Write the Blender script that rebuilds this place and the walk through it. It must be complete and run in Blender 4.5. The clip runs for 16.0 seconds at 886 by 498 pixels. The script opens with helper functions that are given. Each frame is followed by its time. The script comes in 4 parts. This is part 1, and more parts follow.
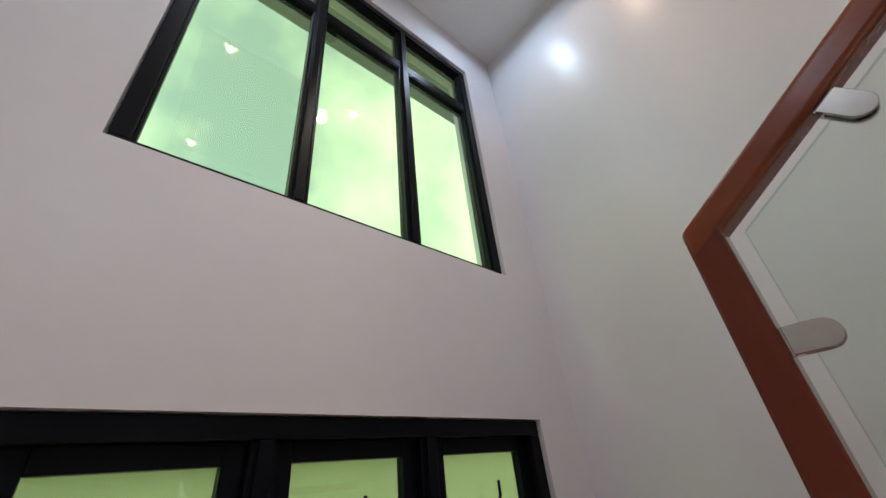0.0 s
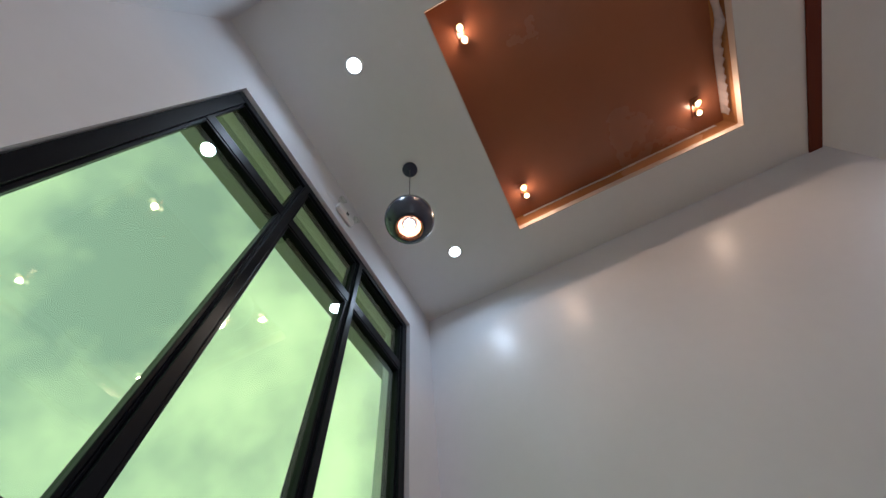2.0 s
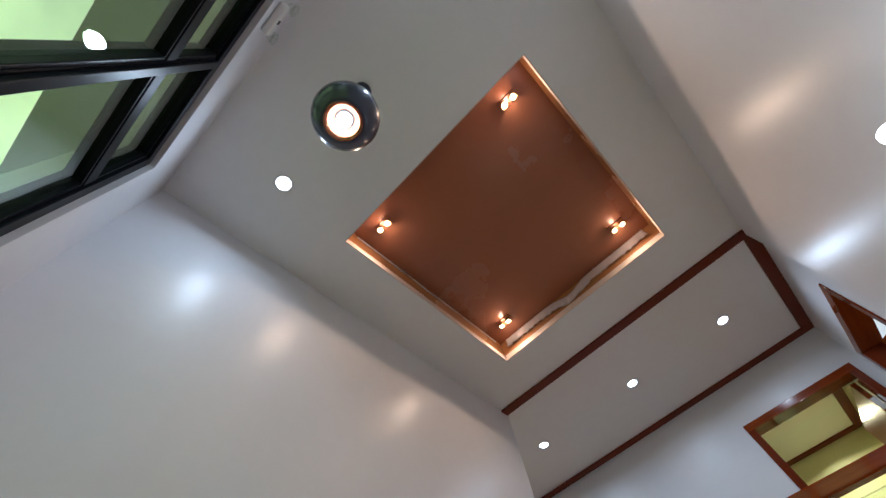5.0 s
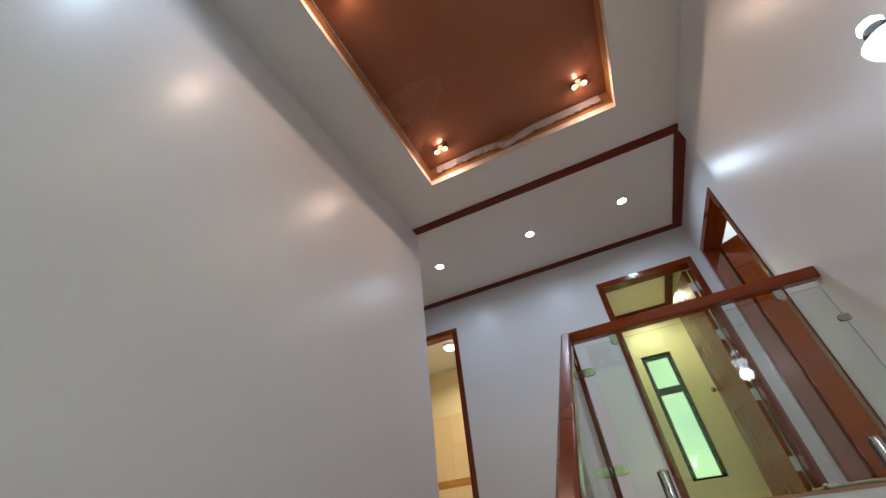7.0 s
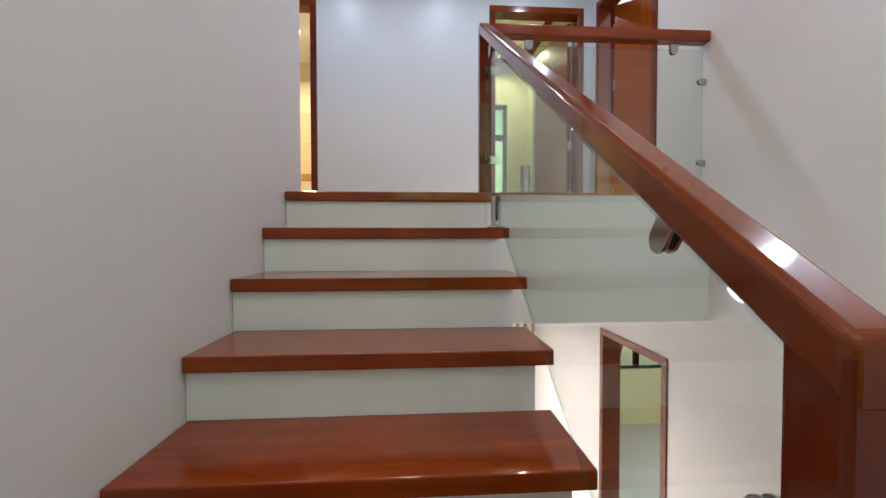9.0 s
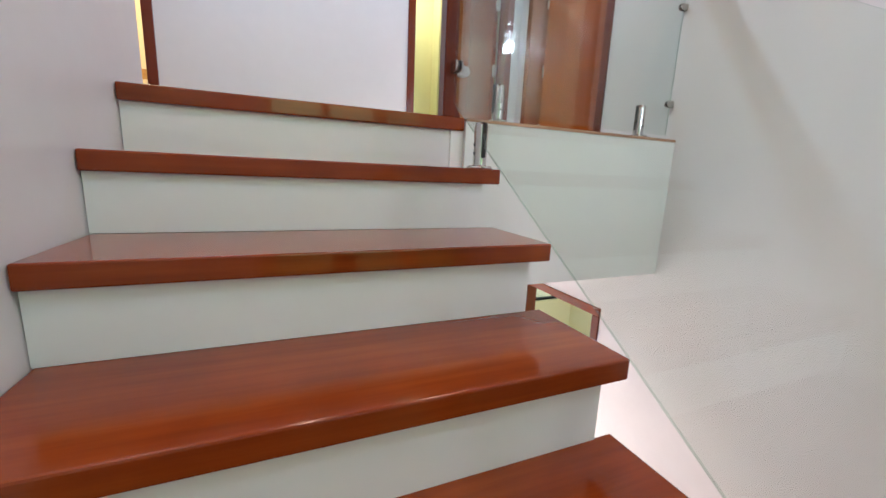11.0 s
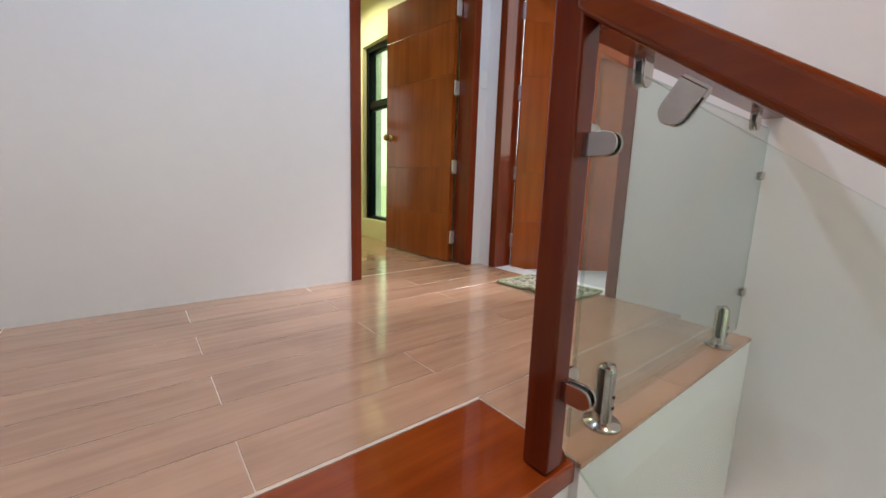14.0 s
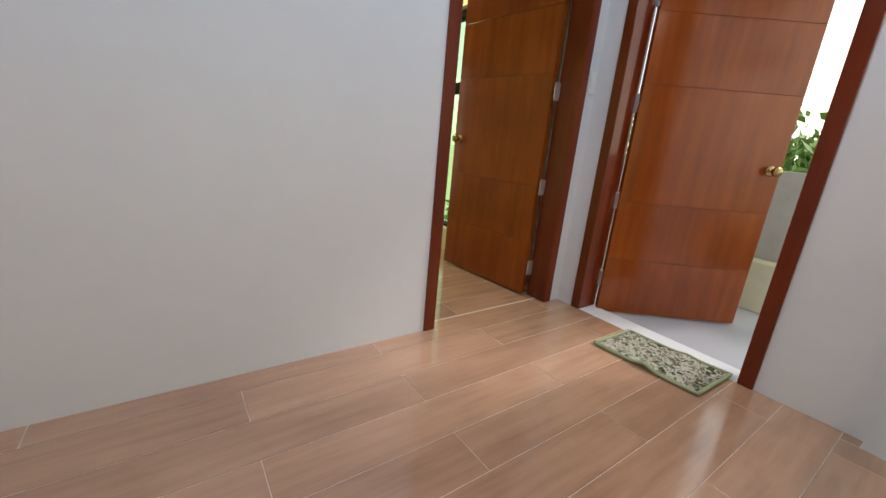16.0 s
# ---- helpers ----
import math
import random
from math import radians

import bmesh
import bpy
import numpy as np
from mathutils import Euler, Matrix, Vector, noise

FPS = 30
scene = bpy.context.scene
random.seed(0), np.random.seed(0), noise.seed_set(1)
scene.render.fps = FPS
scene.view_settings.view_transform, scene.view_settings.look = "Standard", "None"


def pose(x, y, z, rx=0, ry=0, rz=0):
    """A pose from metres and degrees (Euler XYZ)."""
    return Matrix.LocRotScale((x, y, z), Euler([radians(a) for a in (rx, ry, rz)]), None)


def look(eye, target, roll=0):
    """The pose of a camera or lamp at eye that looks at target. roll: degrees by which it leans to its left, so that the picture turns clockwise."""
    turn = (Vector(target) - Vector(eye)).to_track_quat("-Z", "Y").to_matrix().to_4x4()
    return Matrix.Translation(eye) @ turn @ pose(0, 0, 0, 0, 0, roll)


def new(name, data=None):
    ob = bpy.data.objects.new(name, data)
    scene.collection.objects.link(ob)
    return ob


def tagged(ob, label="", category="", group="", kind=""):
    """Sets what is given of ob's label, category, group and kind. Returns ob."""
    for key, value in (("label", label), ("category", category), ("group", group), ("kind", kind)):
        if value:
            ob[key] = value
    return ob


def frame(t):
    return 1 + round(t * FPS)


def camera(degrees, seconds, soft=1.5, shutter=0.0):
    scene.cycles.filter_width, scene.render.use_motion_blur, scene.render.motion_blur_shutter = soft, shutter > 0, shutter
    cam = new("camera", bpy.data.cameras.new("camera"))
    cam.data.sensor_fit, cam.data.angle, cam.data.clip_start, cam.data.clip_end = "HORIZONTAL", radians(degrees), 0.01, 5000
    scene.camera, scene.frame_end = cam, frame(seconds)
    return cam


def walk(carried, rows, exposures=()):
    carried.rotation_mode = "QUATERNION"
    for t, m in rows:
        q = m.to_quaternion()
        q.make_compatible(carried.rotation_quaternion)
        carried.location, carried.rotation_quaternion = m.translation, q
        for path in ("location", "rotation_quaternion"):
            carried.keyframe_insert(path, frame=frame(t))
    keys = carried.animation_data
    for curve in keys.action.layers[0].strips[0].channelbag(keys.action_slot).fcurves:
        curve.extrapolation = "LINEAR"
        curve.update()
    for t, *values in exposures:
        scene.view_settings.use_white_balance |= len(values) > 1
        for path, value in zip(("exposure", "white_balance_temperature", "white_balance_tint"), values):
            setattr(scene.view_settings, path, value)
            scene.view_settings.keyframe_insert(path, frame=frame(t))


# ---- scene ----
cam = camera(97.8, 16.0)
PATH = [
    (0, (1.927, -1.783, -0.715), (0.74, -3.019, 0.317), -6.3),
    (0.3, (1.95, -1.877, -0.58), (0.765, -2.985, 0.589), -7.5),
    (0.5, (1.968, -1.907, -0.503), (0.796, -2.916, 0.765), -8.6),
    (1, (2.006, -1.926, -0.396), (0.867, -2.688, 1.061), -10.4),
    (1.5, (1.974, -2.029, -0.308), (0.932, -2.539, 1.322), -11.4),
    (2, (1.887, -2.105, -0.144), (1.001, -2.397, 1.625), -9.1),
    (2.5, (1.889, -2.197, -0.049), (1.093, -2.276, 1.784), -11.7),
    (3, (1.883, -2.365, 0.096), (1.155, -2.226, 1.954), -16.6),
    (3.5, (1.868, -2.44, 0.16), (1.205, -2.071, 2.01), -21.4),
    (4, (1.726, -2.488, 0.149), (1.152, -1.924, 1.979), -23.1),
    (4.2, (1.678, -2.502, 0.145), (1.135, -1.874, 1.964), -22.4),
    (6.3, (1.378, -2.506, 0.056), (0.841, -1.327, 1.581), -8.2),
    (6.5, (1.376, -2.509, 0.048), (0.821, -1.247, 1.497), -8.2),
    (7, (1.319, -2.455, -0.015), (0.741, -0.968, 1.192), -7.4),
    (7.5, (1.188, -2.371, -0.103), (0.646, -0.676, 0.809), -5.7),
    (8, (1.05, -2.315, -0.17), (0.656, -0.453, 0.446), -3.5),
    (8.5, (0.894, -2.271, -0.26), (0.741, -0.299, 0.033), -2.0),
    (8.6, (0.853, -2.259, -0.255), (0.766, -0.272, -0.052), -1.7),
    (8.7, (0.823, -2.253, -0.272), (0.793, -0.257, -0.144), -1.3),
    (10.8, (0.450, -1.655, -0.265), (1.183, 0.164, -0.674), 2.7),
    (11, (0.453, -1.568, -0.234), (1.227, 0.239, -0.618), 2.5),
    (11.5, (0.478, -1.342, -0.082), (1.355, 0.425, -0.416), 2.2),
    (12, (0.417, -1.139, 0.068), (1.398, 0.566, -0.297), 3.0),
    (12.5, (0.398, -0.974, 0.184), (1.468, 0.678, -0.170), 2.6),
    (13, (0.447, -0.793, 0.375), (1.590, 0.811, 0.026), 1.7),
    (13.5, (0.465, -0.602, 0.466), (1.679, 0.961, 0.135), 1.7),
    (14, (0.464, -0.436, 0.600), (1.692, 1.107, 0.270), 1.8),
    (14.5, (0.503, -0.233, 0.673), (1.662, 1.354, 0.305), 2.3),
    (15, (0.502, -0.108, 0.759), (1.561, 1.536, 0.343), 2.3),
    (15.5, (0.477, 0.054, 0.871), (1.536, 1.678, 0.378), 3.8),
    (16, (0.449, 0.197, 0.958), (1.580, 1.757, 0.419), 5.2),
]
walk(cam, [(t, look(eye, target, roll)) for t, eye, target, roll in PATH],
     [(0, 0.12, 5900, 11), (1, -0.34, 5900, 9), (2, -0.42, 5850, 9), (3.5, -0.26, 5700, 8), (6.5, -0.22, 5900, 10), (8.5, 0.28, 5900, 11), (11, 0.88, 5700, 13), (12.5, 0.80, 5800, 13), (15, 0.44, 6100, 11), (16, 0.28, 6100, 10)])

# ---------------------------------------------------------------- world and large lights
world = bpy.data.worlds.new("sky")
scene.world = world
world.use_nodes = True
wn, wl = world.node_tree.nodes, world.node_tree.links
wn.clear()
w_out = wn.new("ShaderNodeOutputWorld")
w_bg = wn.new("ShaderNodeBackground")
w_sky = wn.new("ShaderNodeTexSky")
w_sky.sky_type = "NISHITA"
w_sky.sun_disc = False
w_sky.sun_elevation, w_sky.sun_rotation = radians(48), radians(110)
w_tc = wn.new("ShaderNodeTexCoord")
w_cloud = wn.new("ShaderNodeTexNoise")
w_cloud.inputs["Scale"].default_value, w_cloud.inputs["Detail"].default_value = 3.2, 6
w_ramp = wn.new("ShaderNodeValToRGB")
w_ramp.color_ramp.elements[0].position, w_ramp.color_ramp.elements[1].position = 0.38, 0.68
w_ramp.color_ramp.elements[0].color = (0.30, 0.30, 0.30, 1)
w_mix = wn.new("ShaderNodeMix")
w_mix.data_type = "RGBA"
w_mix.inputs[7].default_value = (14.0, 13.3, 9.8, 1)
wl.new(w_tc.outputs["Generated"], w_cloud.inputs["Vector"])
wl.new(w_cloud.outputs["Fac"], w_ramp.inputs["Fac"])
wl.new(w_ramp.outputs["Color"], w_mix.inputs[0])
wl.new(w_sky.outputs["Color"], w_mix.inputs[6])
wl.new(w_mix.outputs[2], w_bg.inputs["Color"])
w_bg.inputs["Strength"].default_value = 0.15
wl.new(w_bg.outputs["Background"], w_out.inputs["Surface"])

sun = new("sun", bpy.data.lights.new("sun", "SUN"))
sun.data.energy, sun.data.angle, sun.data.color = 1.5, radians(12), (1, 0.95, 0.88)
sun.matrix_world = look((0, 0, 10), Vector((0, 0, 10)) + Vector((-math.sin(radians(110)) * 0.67, -math.cos(radians(110)) * 0.67, -0.74)))


def lamp(name, at, watts, size, color, spread=160, aim=(0, 0, -1)):
    ob = new(name, bpy.data.lights.new(name, "AREA"))
    ob.data.shape, ob.data.size, ob.data.energy, ob.data.color = "DISK", size, watts, color
    ob.data.spread = radians(spread)
    ob.matrix_world = look(at, Vector(at) + Vector(aim))
    return ob


COOL, WARM = (0.74, 0.87, 1.0), (1.0, 0.68, 0.46)
CEIL = 2.495
DOWN = [(1.954, -2.46), (0.50, -2.47), (1.961, 0.92), (1.011, 0.92), (-0.06, 0.92)]
for i, (lx, ly) in enumerate(DOWN):
    lamp("downlight_glow", (lx, ly, CEIL - 0.012), 4.6 if i < 2 else 5.4, 0.09, COOL)
SPOTS = [(1.812, -1.775), (1.822, -0.452), (0.630, -1.786), (0.631, -0.434)]
for lx, ly in SPOTS:
    spot = new("spot_glow", bpy.data.lights.new("spot_glow", "POINT"))
    spot.data.energy, spot.data.color, spot.data.shadow_soft_size = 1.5, WARM, 0.02
    spot.location = (lx, ly, 2.630)
    lamp("spot_beam", (lx, ly, 2.622), 3.6, 0.045, WARM)
sconce_lamp = new("sconce_glow", bpy.data.lights.new("sconce_glow", "POINT"))
sconce_lamp.data.energy, sconce_lamp.data.color, sconce_lamp.data.shadow_soft_size = 4.0, (0.88, 0.94, 1.0), 0.05
sconce_lamp.location = (2.285, -1.455, 0.830)
lamp("pendant_glow", (1.233, -2.467, 1.480), 2.0, 0.06, (1.0, 0.8, 0.6), 120)
# added fill that brightens the bedroom, with no fitting behind it
lamp("bedroom_fill", (1.95, 3.3, 2.40), 12, 0.25, (1.0, 0.90, 0.52))
lamp("side_room_glow", (-0.9, 3.0, 2.40), 30, 0.25, (1.0, 0.80, 0.45))
# two unseen fills, added to brighten the ground floor and the room beyond
lamp("ground_fill", (0.5, 1.9, -0.80), 110, 0.3, (1.0, 0.80, 0.62))
lamp("ground_room_fill", (4.2, 0.9, -0.80), 26, 0.2, (1.0, 0.92, 0.78))


# ---------------------------------------------------------------- materials
def material(name):
    m = bpy.data.materials.new(name)
    m.use_nodes = True
    nodes = m.node_tree.nodes
    return m, nodes, m.node_tree.links, nodes["Principled BSDF"]


def coords(nodes, links, scale, kind="Object"):
    tc, mp = nodes.new("ShaderNodeTexCoord"), nodes.new("ShaderNodeMapping")
    mp.inputs["Scale"].default_value = scale
    links.new(tc.outputs[kind], mp.inputs["Vector"])
    return mp.outputs["Vector"]


def noise_tex(nodes, links, vec, scale, detail=4, rough=0.55):
    n = nodes.new("ShaderNodeTexNoise")
    n.inputs["Scale"].default_value, n.inputs["Detail"].default_value, n.inputs["Roughness"].default_value = scale, detail, rough
    links.new(vec, n.inputs["Vector"])
    return n.outputs["Fac"]


def ramp(nodes, links, fac, stops):
    r = nodes.new("ShaderNodeValToRGB")
    e = r.color_ramp.elements
    e[0].position, e[0].color = stops[0][0], (*stops[0][1], 1)
    e[1].position, e[1].color = stops[-1][0], (*stops[-1][1], 1)
    for p, c in stops[1:-1]:
        k = e.new(p)
        k.color = (*c, 1)
    links.new(fac, r.inputs["Fac"])
    return r.outputs["Color"]


def bump(nodes, links, bsdf, fac, strength, distance=0.002):
    b = nodes.new("ShaderNodeBump")
    b.inputs["Strength"].default_value, b.inputs["Distance"].default_value = strength, distance
    links.new(fac, b.inputs["Height"])
    links.new(b.outputs["Normal"], bsdf.inputs["Normal"])


def mix_fac(nodes, links, a, b, w):
    m = nodes.new("ShaderNodeMix")
    m.inputs[0].default_value = w
    links.new(a, m.inputs[2])
    links.new(b, m.inputs[3])
    return m.outputs[0]


def paint(name, color, rough=0.32, relief=0.12, spread=0.06):
    m, n, l, b = material(name)
    v = coords(n, l, (1, 1, 1))
    big, fine = noise_tex(n, l, v, 1.3, 5), noise_tex(n, l, v, 220, 2)
    roll = noise_tex(n, l, v, 14, 3)
    lo = tuple(c * (1 - spread) for c in color)
    l.new(ramp(n, l, mix_fac(n, l, big, roll, 0.3), [(0.3, lo), (0.7, color)]), b.inputs["Base Color"])
    rr = n.new("ShaderNodeMapRange")
    rr.inputs["To Min"].default_value, rr.inputs["To Max"].default_value = rough - 0.05, rough + 0.06
    l.new(big, rr.inputs["Value"])
    l.new(rr.outputs["Result"], b.inputs["Roughness"])
    bump(n, l, b, mix_fac(n, l, fine, roll, 0.55), relief, 0.0012)
    return m


def wood(name, dark, mid, light, axis=0, rough=0.14, scale=1.0, coat=0.5, coat_rough=0.05):
    m, n, l, b = material(name)
    s = [26 * scale, 26 * scale, 26 * scale]
    s[axis] = 1.6 * scale
    tc, mp = n.new("ShaderNodeTexCoord"), n.new("ShaderNodeMapping")
    mp.inputs["Scale"].default_value = s
    info, add = n.new("ShaderNodeObjectInfo"), n.new("ShaderNodeVectorMath")
    l.new(tc.outputs["Object"], add.inputs[0])
    mul = n.new("ShaderNodeVectorMath")
    mul.operation = "SCALE"
    mul.inputs[0].default_value = (3.1, 5.3, 4.7)
    l.new(info.outputs["Random"], mul.inputs["Scale"])
    l.new(mul.outputs["Vector"], add.inputs[1])
    l.new(add.outputs["Vector"], mp.inputs["Vector"])
    grain = noise_tex(n, l, mp.outputs["Vector"], 1.0, 6, 0.6)
    broad = noise_tex(n, l, add.outputs["Vector"], 2.4 * scale, 3)
    l.new(ramp(n, l, mix_fac(n, l, grain, broad, 0.5), [(0.28, dark), (0.5, mid), (0.74, light)]), b.inputs["Base Color"])
    rr = n.new("ShaderNodeMapRange")
    rr.inputs["To Min"].default_value, rr.inputs["To Max"].default_value = rough - 0.04, rough + 0.10
    l.new(broad, rr.inputs["Value"])
    l.new(rr.outputs["Result"], b.inputs["Roughness"])
    b.inputs["Coat Weight"].default_value, b.inputs["Coat Roughness"].default_value = coat, coat_rough
    b.inputs["Specular IOR Level"].default_value = 0.18
    bump(n, l, b, grain, 0.015, 0.001)
    return m


def metal(name, color, rough, metallic=1.0):
    m, n, l, b = material(name)
    b.inputs["Metallic"].default_value = metallic
    v = coords(n, l, (1, 1, 1))
    smear = noise_tex(n, l, v, 40, 4)
    l.new(ramp(n, l, smear, [(0.3, tuple(c * 0.9 for c in color)), (0.7, color)]), b.inputs["Base Color"])
    rr = n.new("ShaderNodeMapRange")
    rr.inputs["To Min"].default_value, rr.inputs["To Max"].default_value = rough - 0.03, rough + 0.05
    l.new(smear, rr.inputs["Value"])
    l.new(rr.outputs["Result"], b.inputs["Roughness"])
    return m


def pane_glass(name, tint, ior=0.035):
    m = bpy.data.materials.new(name)
    m.use_nodes = True
    n, l = m.node_tree.nodes, m.node_tree.links
    n.clear()
    out, mix = n.new("ShaderNodeOutputMaterial"), n.new("ShaderNodeMixShader")
    tr, gl, fr = n.new("ShaderNodeBsdfTransparent"), n.new("ShaderNodeBsdfGlossy"), n.new("ShaderNodeLayerWeight")
    fr.inputs["Blend"].default_value = 0.5
    pw, ma = n.new("ShaderNodeMath"), n.new("ShaderNodeMath")
    pw.operation, ma.operation = "POWER", "MULTIPLY_ADD"
    pw.inputs[1].default_value = 4.0
    ma.inputs[1].default_value, ma.inputs[2].default_value = 0.7, ior
    l.new(fr.outputs["Facing"], pw.inputs[0])
    l.new(pw.outputs["Value"], ma.inputs[0])
    tr.inputs["Color"].default_value = (*tint, 1)
    gl.inputs["Roughness"].default_value = 0.0
    l.new(ma.outputs["Value"], mix.inputs["Fac"])
    l.new(tr.outputs["BSDF"], mix.inputs[1])
    l.new(gl.outputs["BSDF"], mix.inputs[2])
    l.new(mix.outputs["Shader"], out.inputs["Surface"])
    return m


def glow(name, color, strength):
    m = bpy.data.materials.new(name)
    m.use_nodes = True
    n, l = m.node_tree.nodes, m.node_tree.links
    n.clear()
    out, em = n.new("ShaderNodeOutputMaterial"), n.new("ShaderNodeEmission")
    em.inputs["Color"].default_value, em.inputs["Strength"].default_value = (*color, 1), strength
    l.new(em.outputs["Emission"], out.inputs["Surface"])
    return m


WALL = paint("wall_paint", (0.735, 0.73, 0.755), 0.33)
WALL.node_tree.nodes["Principled BSDF"].inputs["Specular IOR Level"].default_value = 0.32
CEILING = paint("ceiling_paint", (0.82, 0.81, 0.79), 0.42)
RISER = paint("riser_paint", (0.84, 0.86, 0.86), 0.34, 0.12)
CREAM = paint("cream_paint", (0.78, 0.76, 0.50), 0.45)
SAND = paint("sand_paint", (0.80, 0.72, 0.52), 0.45)
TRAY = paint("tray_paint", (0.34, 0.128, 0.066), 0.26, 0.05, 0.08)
# tray side: same brown gloss, the spots' orange light put into its colour
TRAY_SIDE_LIT = paint("lit_tray_side_paint", (0.48, 0.22, 0.09), 0.26, 0.4, 0.3)
LIP = paint("lip_paint", (0.66, 0.54, 0.46), 0.35)
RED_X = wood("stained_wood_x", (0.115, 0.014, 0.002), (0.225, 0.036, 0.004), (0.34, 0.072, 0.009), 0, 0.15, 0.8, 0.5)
# same stain as x: shade is put into the darker y and z tones
RED_Y = wood("stained_wood_y_shaded", (0.095, 0.013, 0.003), (0.17, 0.030, 0.005), (0.25, 0.053, 0.010), 1, 0.15, 0.8, 0.5)
RED_Z = wood("stained_wood_z_shaded", (0.080, 0.011, 0.004), (0.14, 0.021, 0.006), (0.19, 0.035, 0.009), 2, 0.15, 0.8, 0.45)
TRIM = wood("trim_wood", (0.115, 0.021, 0.010), (0.14, 0.026, 0.012), (0.165, 0.033, 0.014), 0, 0.42, 1, 0.0)
DOOR = wood("door_veneer", (0.155, 0.027, 0.003), (0.245, 0.050, 0.005), (0.33, 0.080, 0.010), 2, 0.22, 0.7, 0.45, 0.14)
GROOVE = paint("groove_paint", (0.14, 0.03, 0.009), 0.4)
STEEL = metal("satin_steel", (0.54, 0.52, 0.49), 0.13)
HINGE = metal("brushed_hinge_steel", (0.80, 0.79, 0.76), 0.5)
BRASS = metal("aged_brass", (0.42, 0.30, 0.13), 0.25)
RUBBER = paint("black_rubber", (0.015, 0.015, 0.015), 0.5)
BLACK = metal("black_aluminium", (0.005, 0.006, 0.009), 0.34, 0.0)
BLACK.node_tree.nodes["Principled BSDF"].inputs["Specular IOR Level"].default_value = 0.08
NAVY = paint("dark_blue_enamel", (0.050, 0.058, 0.095), 0.26, 0.05, 0.2)
CLEAR = pane_glass("clear_glass", (0.945, 0.975, 0.955))
GREEN_GLASS = pane_glass("green_tinted_glass", (0.74, 0.90, 0.70), 0.045)
GLASS_EDGE = pane_glass("glass_edge", (0.88, 0.93, 0.91))
LED_COOL = glow("cool_led", (0.86, 0.93, 1.0), 12)
LED_WARM = glow("warm_led", (1.0, 0.72, 0.44), 8)
LED_BULB = glow("bulb", (1.0, 0.88, 0.74), 10)
LED_RING = metal("copper_ring", (0.75, 0.33, 0.20), 0.2)
SCONCE_LIGHT = glow("sconce_diffuser", (0.9, 0.95, 1.0), 9)
STRIP = paint("led_strip_sleeve", (0.86, 0.79, 0.79), 0.2, 0.4)
PLASTIC = paint("white_plastic", (0.80, 0.80, 0.78), 0.3)
CONCRETE = paint("raw_concrete", (0.44, 0.43, 0.40), 0.8, 0.6, 0.3)
PALE_TILE = paint("pale_tile", (0.62, 0.64, 0.68), 0.3)
GROUT = paint("pale_grout", (0.70, 0.58, 0.47), 0.6)
OUTER = paint("outer_plaster", (0.60, 0.56, 0.40), 0.8, 0.5, 0.2)
BALCONY = paint("balcony_tile", (0.42, 0.42, 0.46), 0.35)
ROOF = paint("metal_roof", (0.30, 0.32, 0.33), 0.5)

# plank tile: wood print with a tone of its own for each piece
PLANK, pn, pl, pb = material("plank_tile")
ptc, pmp = pn.new("ShaderNodeTexCoord"), pn.new("ShaderNodeMapping")
pmp.inputs["Scale"].default_value = (2.2, 24, 24)
pinfo, padd, pmul = pn.new("ShaderNodeObjectInfo"), pn.new("ShaderNodeVectorMath"), pn.new("ShaderNodeVectorMath")
pmul.operation = "SCALE"
pmul.inputs[0].default_value = (7.0, 4.0, 3.0)
pl.new(pinfo.outputs["Random"], pmul.inputs["Scale"])
pl.new(ptc.outputs["Object"], padd.inputs[0])
pl.new(pmul.outputs["Vector"], padd.inputs[1])
pl.new(padd.outputs["Vector"], pmp.inputs["Vector"])
pgrain = noise_tex(pn, pl, pmp.outputs["Vector"], 1.0, 6, 0.62)
pbroad = noise_tex(pn, pl, padd.outputs["Vector"], 3.0, 3)
pcol = ramp(pn, pl, mix_fac(pn, pl, pgrain, pbroad, 0.45), [(0.28, (0.31, 0.175, 0.112)), (0.5, (0.43, 0.255, 0.165)), (0.75, (0.54, 0.335, 0.220))])
phsv = pn.new("ShaderNodeHueSaturation")
pv = pn.new("ShaderNodeMapRange")
pv.inputs["To Min"].default_value, pv.inputs["To Max"].default_value = 0.92, 1.08
pl.new(pinfo.outputs["Random"], pv.inputs["Value"])
pl.new(pv.outputs["Result"], phsv.inputs["Value"])
pl.new(pcol, phsv.inputs["Color"])
pl.new(phsv.outputs["Color"], pb.inputs["Base Color"])
prr = pn.new("ShaderNodeMapRange")
prr.inputs["To Min"].default_value, prr.inputs["To Max"].default_value = 0.10, 0.24
pl.new(pgrain, prr.inputs["Value"])
pl.new(prr.outputs["Result"], pb.inputs["Roughness"])
pb.inputs["Coat Weight"].default_value, pb.inputs["Coat Roughness"].default_value = 0.55, 0.09
bump(pn, pl, pb, pgrain, 0.03, 0.001)

# mat: green, cream and brown blotches in short pile
MAT, mn, ml, mb = material("mat_pile")
mvec = coords(mn, ml, (1, 1, 1))
mno = noise_tex(mn, ml, mvec, 34, 4, 0.62)
mcol = ramp(mn, ml, mno, [(0.34, (0.05, 0.05, 0.03)), (0.43, (0.16, 0.17, 0.08)), (0.47, (0.74, 0.70, 0.60)), (0.55, (0.80, 0.77, 0.68)), (0.58, (0.15, 0.10, 0.06)), (0.66, (0.26, 0.29, 0.15))])
ml.new(mcol, mb.inputs["Base Color"])
mb.inputs["Roughness"].default_value = 0.95
bump(mn, ml, mb, noise_tex(mn, ml, mvec, 400, 2), 0.8, 0.004)
